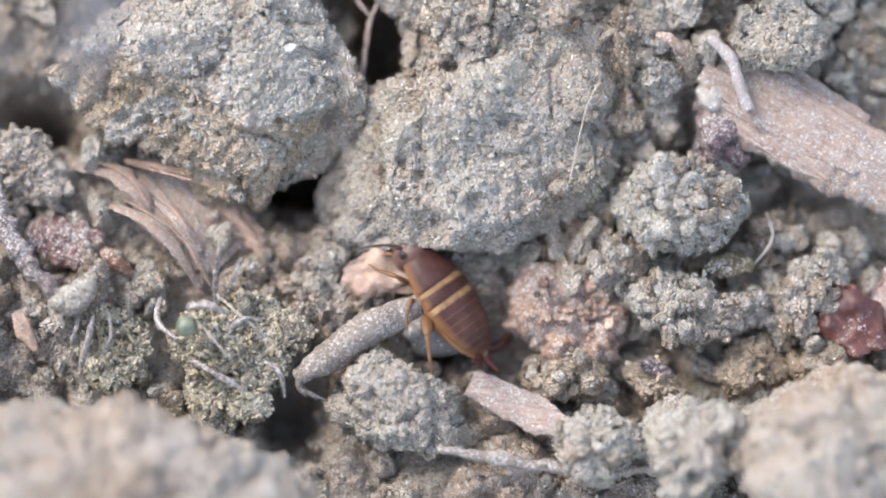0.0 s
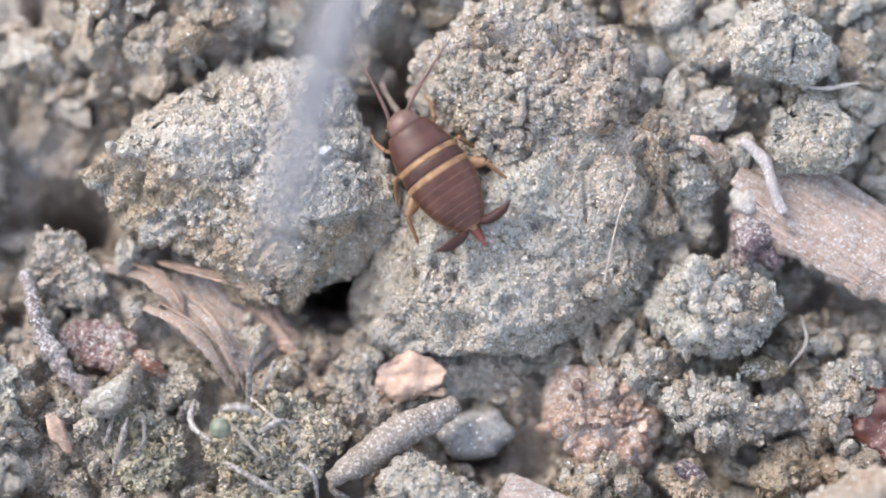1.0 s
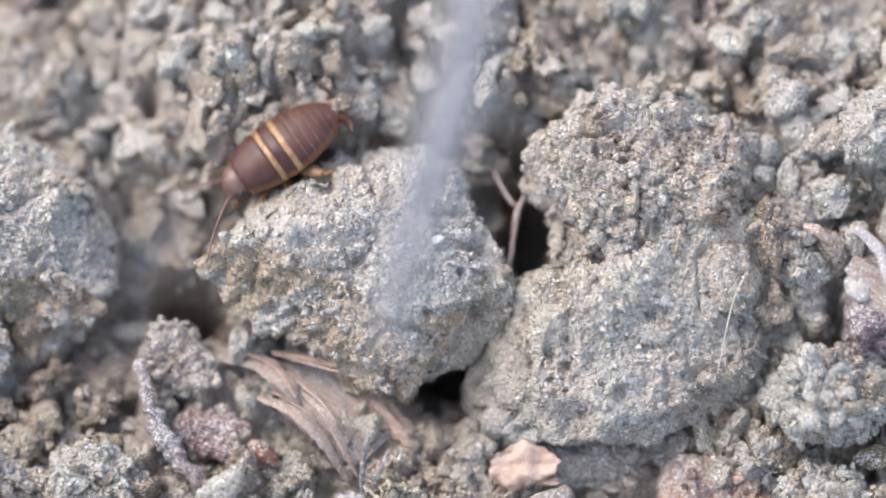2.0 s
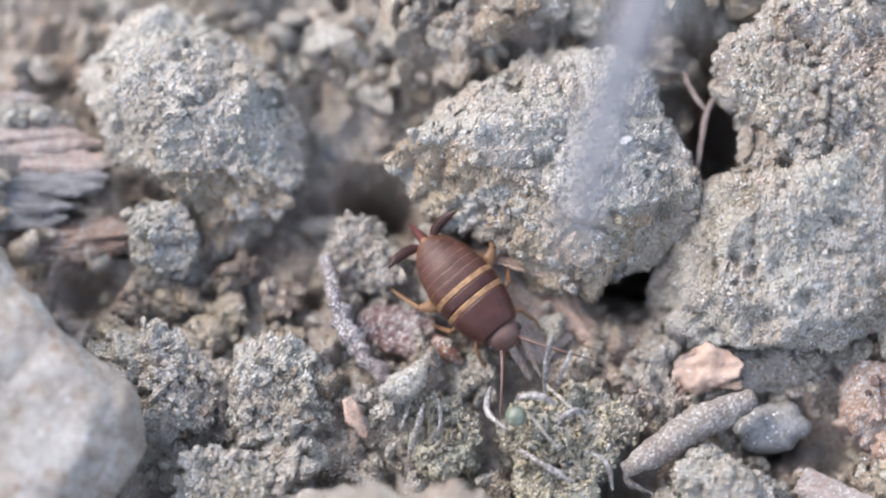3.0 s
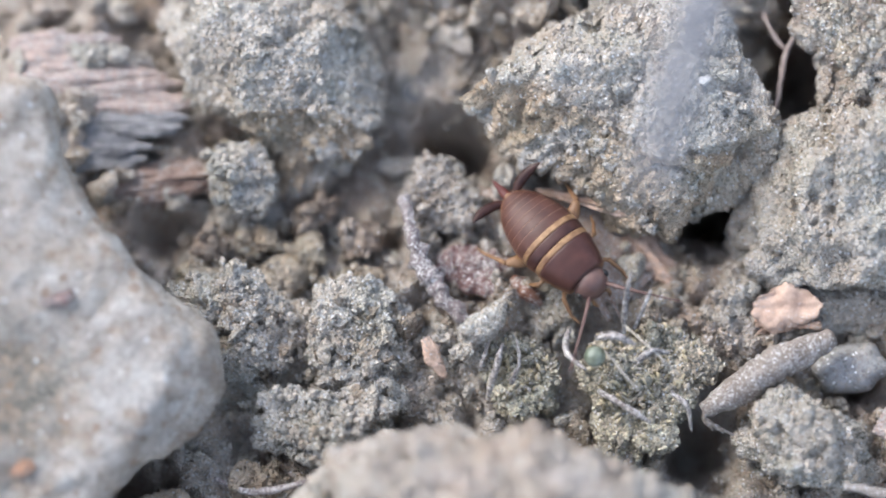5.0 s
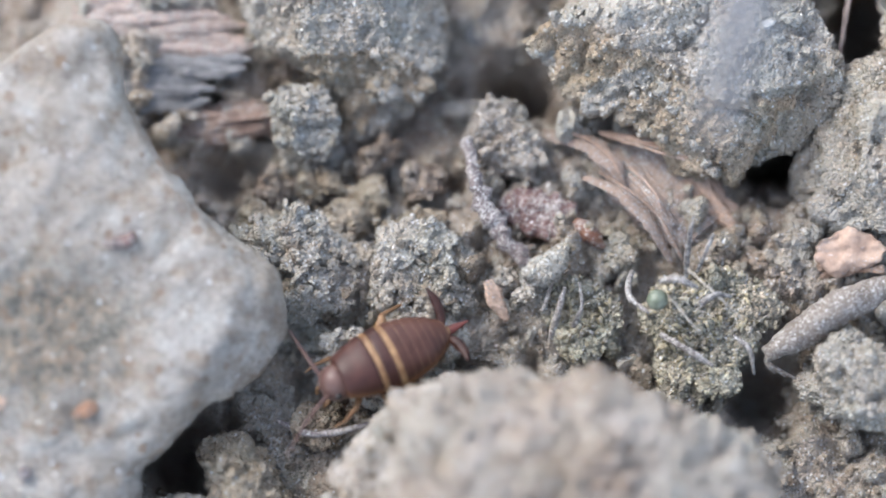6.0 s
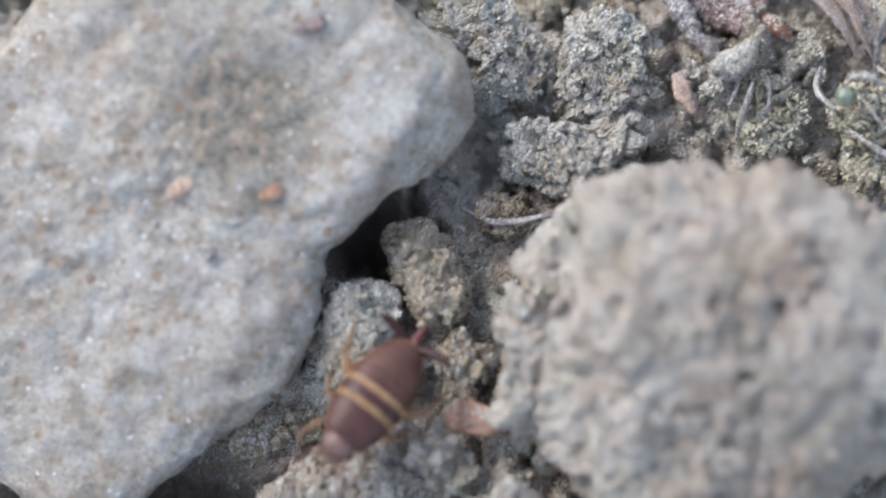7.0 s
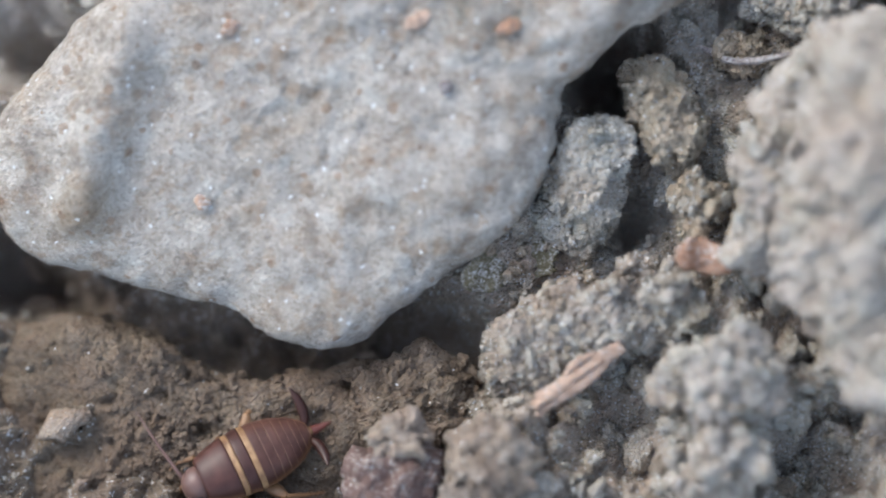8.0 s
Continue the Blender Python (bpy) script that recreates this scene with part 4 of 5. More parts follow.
def splintered(name, label, category, mat, root, way, across, length, width, deep, many, seed, solid=0.74, proud=0.80, shag=0.45):
    """A broken piece of wood: splinters that lie side by side, each a part."""
    rng = np.random.default_rng(seed)
    top = new(name)
    top.location = Vector(on_bank(root)) * MM
    tagged(top, label, category)
    way, across = np.array(way, float), np.array(across, float)
    way /= np.linalg.norm(way)
    across -= way * (across @ way)
    across /= np.linalg.norm(across)
    out = np.cross(way, across)
    if out[2] < 0:
        out = -out
    core = [way * length * u for u in (0.0, solid * 0.5, solid)]
    part("heartwood", tube(core, (width * 0.8, width, width * 0.95, width * 0.7), (deep * 0.8, deep * 0.95, deep * 0.9, deep * 0.5), 28, 70, out, shag * 0.8, 0.45, seed), mat, top)
    for k in range(many):
        s = (k + 0.5) / many * 2 - 1
        row = rng.integers(0, 3)
        o = across * s * width * 0.95 + out * (deep * math.sqrt(1 - 0.9 * s * s) * (proud + 0.13 * row) + rng.normal(0, 0.02))
        a, b = rng.uniform(-0.06, 0.08) * length, length * rng.uniform(0.62, 1.06) * (1 - 0.12 * abs(s))
        pts = [o + way * (a + (b - a) * u) + across * rng.normal(0, 0.035) + out * rng.normal(0, 0.03) for u in (0, 0.35, 0.7, 1)]
        w = width / many * rng.uniform(1.2, 2.6)
        part("splinter", tube(pts, (w * 0.7, w, w * 0.9, w * 0.8, w * 0.4), (0.05, 0.09, 0.09, 0.07, 0.02), 12, 30, out, shag, 0.35, seed + k), mat, top)
    return top


# weathered wood wedged between the limestone and the round clod
CHIP = np.array((-9.2, 2.7, 0.7))
chip = new("wood_chip")
chip.location = Vector(CHIP) * MM
tagged(chip, "weathered pinkish wood chip splitting into grey layers", "wood")
rng = np.random.default_rng(11)
for k in range(13):                     # thin layers, the upper ones longer and higher
    u = k / 12
    y, z = 3.82 - 2.45 * u, 0.82 - 0.35 * u ** 2
    reach = (-6.7, -6.2, -5.75, -5.5, -5.55, -6.2, -6.4)[k // 2] + rng.uniform(-0.35, 0.15)
    for j in range(2):                  # each layer is split lengthwise
        y1, z1, tip = y - 0.09 * j, z - 0.05 * j + rng.normal(0, 0.03), reach - rng.uniform(0.0, 0.9) * j
        pts = [(x, y1 + 0.03 * (x + 9.2) + rng.normal(0, 0.035), z1 + rng.normal(0, 0.03)) for x in np.linspace(-9.25, tip, 6)]
        v, f = tube(pts, (0.13, 0.16, 0.17, 0.15, 0.14, 0.05), (0.11, 0.13, 0.12, 0.12, 0.09, 0.03), 14, 60, (0, -0.2, 1), 0.42, 0.4, 200 + 3 * k + j)
        part("layer", (v - CHIP, f), grey_wood if k < 8 else blue_wood, chip)
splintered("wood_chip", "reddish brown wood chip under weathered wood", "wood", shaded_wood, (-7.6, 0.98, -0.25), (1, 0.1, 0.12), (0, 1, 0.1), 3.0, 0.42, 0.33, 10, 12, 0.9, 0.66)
splintered("wood_chip", "long dusty tan wood chip with a broken end", "wood", dusty_wood, (13.25, 2.35, 0.15), (1, -0.66, 0.03), (0.6, 1, 0.0), 4.6, 0.9, 0.5, 6, 13, 0.99, 0.55, 0.14)
# torn wood and curled shavings below the overhanging clod
splintered("wood_chip", "dusty tan fibrous wood chip under a soil clod", "wood", fibre_wood, (1.65, 0.5, 0.3), (1.0, -1.05, 0.0), (1, 0.9, 0.0), 2.5, 0.70, 0.30, 6, 14, 0.97, 0.55, 0.2)
splintered("wood_chip", "small reddish tan wood chip with a split end", "wood", tan_wood, (3.05, 0.15, 0.32), (1.0, -1.25, -0.1), (1, 0.8, 0.0), 1.85, 0.26, 0.2, 4, 15, 0.9, 0.6)
SHAVINGS = [
    ((1.0, -0.2, 0.6), (1.75, -0.65, 0.95), (2.3, -1.25, 0.9), (2.75, -1.95, 0.5), 0.15),
    ((1.3, 0.75, 0.6), (2.2, 0.45, 0.95), (2.95, 0.15, 1.05), (3.5, 0.0, 0.9), 0.08),
    ((0.2, 0.75, 0.35), (0.95, 0.55, 0.6), (1.5, 0.1, 0.75), (1.8, -0.4, 0.6), 0.16),
    ((1.9, -0.2, 0.8), (2.35, -0.75, 1.0), (2.65, -1.35, 0.85), (2.95, -1.9, 0.5), 0.06),
]
for k, (a, b, c, d, w) in enumerate(SHAVINGS):
    thing("wood_shaving", tube((a, b, c, d), (w * 0.6, w * 1.3, w * 1.5, w * 1.2, w * 0.4), (0.02, 0.03, 0.03, 0.025, 0.01), 18, 50, (0.5 - 0.2 * k, 0.4, 1), 0.22, 0.3, 40 + k),
          fibre_wood if k != 1 else tan_wood, "curled tan wood shaving lying under a soil clod", "wood shaving")["group"] = "wood shavings under the clod"
rng = np.random.default_rng(44)
for k in range(4):                     # loose fibres that the shavings have shed
    a, b, c, d, w = SHAVINGS[k % 4]
    off = rng.normal(0, 0.16, 3) * (1, 1, 0.4)
    pts = [tuple(np.array(p) + off + rng.normal(0, 0.05, 3) + (0, 0, 0.12)) for p in (a, b, c, d)]
    thing("wood_fibre", tube(pts, (0.015, 0.03, 0.03, 0.01), (0.012, 0.02, 0.02, 0.01), 8, 30, (0.3, 0.4, 1), 0.4, 0.3, 140 + k),
          (tan_wood, pink_wood)[k % 2], "thin torn wood fibre among shavings", "wood fibre")["group"] = "wood fibres under the clod"
flake = thing("bark_flake", plate((6.2, -1.72, 0.62), (0.68, 0.44), 0.10, (-0.05, -0.35, 1), 21, 0.12, 0.05, 5, 0.06), cream, "pale pink flake of bark with a ragged edge", "bark flake")
mid = np.array(flake.location) / MM
for v, f in (plate((6.28, -2.02, 0.60), (0.60, 0.13), 0.05, (-0.1, -0.6, 1), 23, 0.05, -0.05, 4, 0.1),
             plate((6.02, -2.10, 0.52), (0.36, 0.10), 0.06, (-0.1, -0.6, 1), 24, 0.05, 0.1, 4, 0.1)):
    part("torn_layer", (v - mid, f), tan_wood, flake, "orange-tan torn lower layer")
stick = tube(((4.55, -3.8, 0.5), (5.4, -3.35, 0.8), (6.1, -2.9, 0.95), (7.1, -2.4, 0.85)), (0.14, 0.27, 0.33, 0.35, 0.31, 0.2), None, 28, 60, (0, 0, 1), 0.17, 0.5, 31)
frayed = [tube(((4.75, -3.7, 0.5), (4.6, -3.9, 0.42), (4.75 + 0.22 * k, -4.1 - 0.06 * k, 0.3)), (0.09, 0.05, 0.02), None, 8, 10, (0, 0, 1), 0.4, 0.2, 33 + k) for k in range(3)]
stick_thing = thing("stick", stick, crusted, "grey-brown stick crusted with soil and frayed at one end", "stick")
for v, f in frayed:
    part("frayed_fibre", (v - np.array(stick_thing.location) / MM, f), crusted, stick_thing)
thing("twig", tube(((13.1, 2.9, 0.95), (13.52, 2.45, 0.95), (13.65, 1.95, 0.9), (13.85, 1.42, 0.75)), (0.09, 0.12, 0.13, 0.12, 0.11), None, 14, 36, (0, 0, 1), 0.2, 0.25, 35), grey_twig, "short pale grey bent twig", "twig")
splintered("wood_sliver", "torn pinkish wood sliver on grey crumbs", "wood sliver", tan_wood, (-7.65, -12.5, 0.42), (1.75, 1.45, 0.2), (-1, 1, 0.3), 2.3, 0.2, 0.1, 5, 36, 0.9, 0.8, 0.4)
thing("bark_flake", plate((-4.5, -9.35, 0.62), (0.72, 0.34), 0.12, (0.1, -0.3, 1), 25, 0.2, -0.35), orange_bark, "rusty red flake of bark half under crumbs", "bark flake")
thing("wood_sliver", tube(((-0.9, -2.4, 0.75), (-0.72, -2.75, 0.6), (-0.5, -3.1, 0.4)), (0.09, 0.17, 0.14, 0.07), (0.04, 0.06, 0.06, 0.04), 12, 20, (0.3, 0, 1), 0.25, 0.3, 37), pink_wood, "small pink wood sliver stuck in soil", "wood sliver")
thing("wood_sliver", tube(((-4.9, -2.2, 0.68), (-4.4, -2.1, 0.7), (-3.8, -2.1, 0.6)), (0.05, 0.11, 0.09, 0.03), (0.03, 0.05, 0.05, 0.02), 10, 20, (0, 0, 1), 0.25, 0.3, 38), red_husk, "thin dark brown sliver of bark", "wood sliver")
thing("wood_sliver", tube(((12.1, 3.0, 0.85), (12.4, 2.85, 0.9), (12.75, 2.6, 0.6)), (0.05, 0.12, 0.1, 0.04), (0.04, 0.06, 0.06, 0.03), 10, 18, (0, 0, 1), 0.2, 0.3, 39), rust, "orange-brown sliver of bark on a small clod", "wood sliver")
thing("leaf_fragment", tube(((8.0, -3.95, 0.45), (8.9, -4.5, 0.55), (9.8, -5.1, 0.9)), (0.3, 0.36, 0.4, 0.2), (0.05, 0.07, 0.06, 0.04), 14, 30, (0.1, -0.3, 1), 0.18, 0.6, 41), grey_wood, "dull brown folded leaf fragment", "leaf")
thing("leaf_fragment", tube(((9.6, -5.0, 0.75), (10.5, -5.2, 0.7), (11.5, -5.3, 0.45)), (0.12, 0.22, 0.24, 0.1), (0.05, 0.07, 0.06, 0.04), 14, 30, (0.1, -0.3, 1), 0.2, 0.6, 42), grey_wood, "narrow dusty leaf fragment", "leaf")
thing("twig", tube(((7.2, -5.5, 1.3), (8.7, -5.75, 1.2), (10.4, -5.95, 1.1), (11.9, -5.9, 1.0)), (0.08, 0.13, 0.1, 0.14, 0.08), None, 14, 50, (0, 0, 1), 0.5, 0.35, 43), crusted, "pale dusty twig lying across small clods", "twig")
thing("seed_husk", plate((15.45, -3.0, 1.0), (0.92, 0.66), 0.13, (-0.2, -0.25, 1), 27, -0.35, -0.7), red_husk, "dark red-brown husk on a granular clod", "husk")
thing("seed_husk", plate((16.55, -2.35, 0.7), (0.55, 0.95), 0.12, (-0.5, -0.2, 1), 28, 0.3, -0.5), pink_husk, "pinkish husk half buried in soil", "husk")
thing("root_knot", blob((13.4, 1.15, 0.05), (0.46, 0.42, 0.4), 0.3, 0.35, 0.4, 51), dark_root, "dark purple knotted root fragment", "root")
thing("seed", tube(((0.82, -1.1, 0.6), (1.1, -1.35, 0.55), (1.4, -1.6, 0.42)), (0.08, 0.18, 0.2, 0.16, 0.06), None, 16, 26, (0, 0, 1), 0.14, 0.25, 52), amber, "small amber-brown seed in pale crumbs", "seed")
curl = tube(((-1.28, 0.55, 0.75), (-1.1, -0.5, 0.85), (-0.68, -1.3, 0.65), (-0.1, -2.0, 0.5)), (0.12, 0.15, 0.17, 0.22, 0.2, 0.14), None, 22, 54, (0, 0, 1), 0.42, 0.28, 53)
thing("twig", curl, dark_twig, "dark curled twig crusted with grey soil", "twig")
thing("leaf_fragment", blob((0.15, -0.85, 0.3), (0.8, 0.45, 0.08), -0.3, 0.12, 0.25, 54, 6), red_leaf, "decayed purple-brown leaf fragment with soil grains", "leaf")
root = tube(((6.05, 2.19, 1.10), (6.15, 2.68, 1.25), (6.26, 3.30, 1.35), (6.45, 3.65, 1.60), (6.74, 3.93, 1.90)), (0.045, 0.05, 0.055, 0.045, 0.025), None, 12, 44, (0, 0, 1), 0.35, 0.2, 55)
fork = tube(((6.28, 3.44, 1.38), (6.01, 3.79, 1.45), (5.84, 4.30, 1.30)), (0.04, 0.04, 0.02), None, 12, 20, (0, 0, 1), 0.35, 0.2, 56)
thing("rootlet", together(root, fork), pink_root, "pinkish forked rootlet bridging two clods", "rootlet")
for pts, r, label in (
        (tuple((x, y, top_of(clod_big, x, y) + 0.04) for x, y in ((10.6, 1.45), (10.35, 1.0), (10.2, 0.5), (10.08, 0.0), (9.95, -0.5))), 0.016, "fine pale hair across a broad clod"),
        (((7.6, -1.5, 0.2), (8.4, -1.15, 0.35), (9.3, -0.75, 0.35)), 0.03, "thin straw-coloured fibre beside a clod"),
        (((9.95, -3.3, 0.45), (10.1, -3.0, 0.6), (10.3, -2.75, 0.5)), 0.022, "short white fibre on rusty crumbs"),
        (((14.1, -0.6, 0.5), (14.15, -1.2, 0.6), (13.75, -1.7, 0.4)), 0.04, "thin curled straw-coloured fibre"),
        (((-5.0, -5.1, 0.2), (-4.2, -5.45, 0.5), (-2.9, -5.3, 1.0)), 0.07, "thin brown root lying on dark soil"),
        (((2.6, -2.9, 1.75), (3.0, -3.4, 1.7), (3.3, -3.7, 1.5)), 0.02, "fine pale stalk across dry moss"),
        (((3.0, -2.4, 1.75), (3.5, -2.9, 1.85), (4.1, -3.3, 1.3)), 0.02, "fine pale stalk across dry moss")):
    thing("fibre", tube(pts, (r * 0.6, r, r, r * 0.5), None, 6, 24, (0, 0, 1), 0.3, 0.3, 77), dark_twig if "brown" in label else pale_fibre, label, "fibre")
thing("quartz_grain", plate((4.55, 2.25, top_of(clod_overhang, 4.55, 2.25) - 0.03), (0.16, 0.11), 0.05, (-0.2, -0.3, 1), 57, 0.05), clear, "white quartz grain on a soil clod", "grain")
thing("quartz_grain", blob((10.2, -1.9, 0.35), (0.07, 0.11, 0.07), 0.3, 0.04, 0.3, 58, 3), clear, "white quartz grain on rusty crumbs", "grain")
thing("quartz_grain", blob((13.14, 1.83, 0.45), (0.22, 0.25, 0.15), 0.3, 0.12, 0.3, 59, 4), cream_stone, "smooth cream-white pebble beside a grey twig", "grain")
thing("bark_flake", plate((11.61, -3.83, 0.62), (0.34, 0.16), 0.05, (0.2, -0.4, 1), 31, 0.4, -0.3), dark_root, "dark glossy flake of bark on pale crumbs", "bark flake")
thing("bark_flake", plate((14.46, -2.33, 0.90), (0.16, 0.13), 0.04, (0.1, -0.5, 1), 32, 0.1, 0.5, 4), amber, "small golden flake on a granular clod", "bark flake")
thing("twig", tube(((13.86, 4.45, 0.75), (14.63, 4.00, 0.80), (15.54, 4.10, 0.75)), (0.03, 0.05, 0.05, 0.03), None, 8, 30, (0, 0, 1), 0.4, 0.3, 75), pale_fibre, "thin straw-coloured twig on the crumb bank", "twig")
lump("pebble", "small bluish grey pebble wedged behind a round clod", "pebble", pebble, (-1.05, 3.2, -0.3), (0.36, 0.32, 0.30, 0.31, 0.35, 0.40, 0.38, 0.33, 0.31, 0.33, 0.36, 0.38), 0.26, 0.6, 2.2, 4, 0.0, 70)
# dry moss stems
for k, (pts, r) in enumerate((
        (((3.0, -2.35, 1.1), (3.02, -1.9, 1.9), (3.1, -1.5, 2.3)), 0.085),
        (((3.2, -2.3, 1.2), (3.4, -1.95, 1.8), (3.5, -1.75, 2.0)), 0.07),
        (((2.45, -2.6, 1.6), (2.8, -2.65, 1.9), (3.2, -2.8, 1.8)), 0.11),
        (((3.25, -3.1, 1.7), (3.5, -2.95, 1.85), (3.85, -2.9, 1.6)), 0.10),
        (((1.95, -2.2, 0.9), (1.85, -2.75, 1.2), (2.25, -3.2, 1.4)), 0.11),
        (((2.5, -3.5, 1.0), (3.0, -3.9, 1.3), (3.5, -4.2, 1.2)), 0.10),
        (((0.35, -3.5, 0.7), (0.5, -3.1, 1.2), (0.62, -2.7, 1.5)), 0.10),
        (((0.8, -3.3, 0.8), (0.95, -3.0, 1.2), (0.9, -2.6, 1.5)), 0.08),
        (((0.2, -3.0, 0.9), (0.35, -2.6, 1.3), (0.3, -2.3, 1.5)), 0.07),
        (((3.9, -3.6, 1.3), (4.2, -3.9, 1.3), (4.3, -4.3, 1.0)), 0.09))):
    cushion = m2 if pts[0][0] < 1.5 else m1
    v, f = tube(pts, (r * 0.5, r * 0.62, r * 0.6, r * 0.3), None, 12, 26, (0, 0, 1), 0.3, 0.25, 60 + k)
    part("stem", (v - np.array(cushion.location) / MM, f), dark_stem, cushion, "dark dry stem dusted with pale grains")
rng = np.random.default_rng(47)
for cushion, mx, my, many in ((m1, 1.15, 1.1, 210), (m2, 0.75, 0.7, 90)):      # short dry shoots all over the cushions
    base = np.array(cushion.location) / MM
    co = np.array([v.co for v in cushion.data.vertices]) / MM
    co = co[(co[:, 2] > 0.05) & (np.abs(co[:, 0]) < mx) & (np.abs(co[:, 1]) < my)]
    for kind, mat in (("moss_growth", olive), ("dry_moss_growth", straw)):
        pieces = []
        for i in rng.choice(len(co), many // 2):
            go = rng.normal(0, 1, 3) * (1, 1, 0.35)
            go *= rng.uniform(0.09, 0.24) / np.linalg.norm(go)
            r = rng.uniform(0.018, 0.04)
            pieces.append(tube((co[i] - go * 0.5, co[i] + (0, 0, 0.09), co[i] + go * 0.5 + (0, 0, rng.uniform(-0.05, 0.1))), (r, r * 1.2, r * 0.4), None, 6, 8, (0.1, 0.2, 1), 0.3, 0.2, 7))
        tagged(part(kind, together(*pieces), mat, cushion), kind="stuff")
thing("bead", blob((2.42, -2.95, 1.5), (0.2, 0.2, 0.19), 0, 0.02, 0.3, 71, 4), bead_green, "small round green-grey bead in dry moss", "bead")
thing("leaf_fragment", plate((13.23, -1.70, 0.55), (0.5, 0.28), 0.08, (0, -0.4, 1), 29, 0.3), olive, "olive leaf fragment folded between clods", "leaf")
rotten = thing("rotten_wood", blob((10.1, -2.4, 0.0), (0.78, 0.98, 0.42), 0.2, 0.5, 0.5, 72, 6), rust, "rusty crumbled rotten wood", "rotten wood")
rng = np.random.default_rng(45)
for k in range(26):                     # rusty flakes that lift off it
    x, y = 10.1 + rng.normal(0, 0.33), -2.4 + rng.normal(0, 0.42)
    v, f = plate((x, y, top_of(rotten, x, y) + 0.02), (rng.uniform(0.06, 0.15), rng.uniform(0.05, 0.1)), 0.03, (rng.normal(0, 0.5), rng.normal(-0.2, 0.5), 1), 150 + k, 0.3, rng.uniform(0, 3), 4)
    part("flake", (v - np.array(rotten.location) / MM, f), (rust, tan_wood, dark_rust, pink_wood)[k % 4], rotten)
thing("rotten_wood", blob((-10.35, -13.9, -0.1), (0.9, 0.6, 0.4), 0.2, 0.3, 0.4, 73, 5), dark_rust, "reddish rotten wood crumbs in brown soil", "rotten wood")
thing("twig", tube(((-4.7, 7.0, 0.3), (-3.93, 7.91, 0.6), (-3.12, 8.78, 0.6), (-2.3, 9.52, 0.5)), (0.14, 0.22, 0.24, 0.2), None, 12, 30, (0, 0, 1), 0.25, 0.5, 74), shaded_wood, "reddish twig lying on the far bank", "twig")
thing("bark_flake", plate((-5.5, 8.75, 0.1), (1.25, 0.5), 0.16, (0.1, -0.3, 1), 33, 0.12, 0.35), blue_wood, "weathered grey-violet bark flake on the far bank", "bark flake")
# added dark olive plate that stands in for shade under the stone
thing("leaf_fragment", plate((-8.3, -9.6, -0.3), (0.95, 0.5), 0.07, (0.2, -0.3, 1), 30, 0.35, 0.3, 5, 0.3), olive, "dark olive plate standing in for shade beside the limestone", "leaf")

# bits stuck on the limestone
for k, (x, y, rx, ry, turn, mat) in enumerate((
        (-10.3, -5.5, 0.30, 0.10, 0.6, pink_wood), (-8.5, -5.5, 0.24, 0.12, 0.5, orange_bark), (-14.35, -9.0, 0.10, 0.16, 0.3, rust),
        (-9.66, -6.7, 0.07, 0.06, 0.0, dark_root), (-13.9, -5.8, 0.16, 0.12, 0.9, rust),
        (-7.9, -2.4, 0.34, 0.10, 0.2, red_leaf))):
    v, f = blob((x, y, top_of(stone, x, y) - 0.01), (rx * 0.8, ry * 0.7, 0.03), turn, 0.12, 0.14, 90 + k, 5)
    part("stuck_bit", (v - np.array(stone.location) / MM, f), mat, stone, "small rusty brown bit stuck on the stone")


# ---- grass blade hanging over the soil ----
# its root lies out of view; the blade arches over the clods
BLADE_ROOT = np.array((5.2, 62.0, -0.6))
BLADE_PTS = [(2.83, -4.61, 16.38), (3.07, -3.67, 16.68), (3.39, -2.65, 17.02), (3.85, -1.33, 17.34), (4.24, 0.04, 17.57), (4.44, 1.20, 17.63), (4.64, 2.71, 17.18), (4.93, 5.10, 15.85), (5.38, 9.99, 12.71)]
grass_blade = new("grass_blade")
grass_blade.location = Vector(BLADE_ROOT) * MM
tagged(grass_blade, "dry grey-violet grass blade arching over the clods", "grass")
line = [tuple(np.array(p) - BLADE_ROOT) for p in BLADE_PTS] + [(0.9, -28.0, 9.0), (0.5, -12.0, 6.5), (0.0, 0.0, 0.0)]
part("leaf_blade", tube(line, (0.14, 0.27, 0.33, 0.36, 0.38, 0.41, 0.44, 0.46, 0.5, 0.5, 0.5), (0.1, 0.16, 0.18, 0.18, 0.18), 14, 60, (0.2, 0, 1), 0.06, 1.5, 81), blade, grass_blade)
part("midrib", tube([(x, y, z + 0.14) for x, y, z in line], (0.03, 0.06, 0.07, 0.08, 0.09, 0.1, 0.1, 0.1, 0.1, 0.1, 0.1), (0.05, 0.08, 0.08, 0.08, 0.08), 8, 60, (0.2, 0, 1), 0.06, 1.5, 82), dark_blade, grass_blade, "darker midrib")


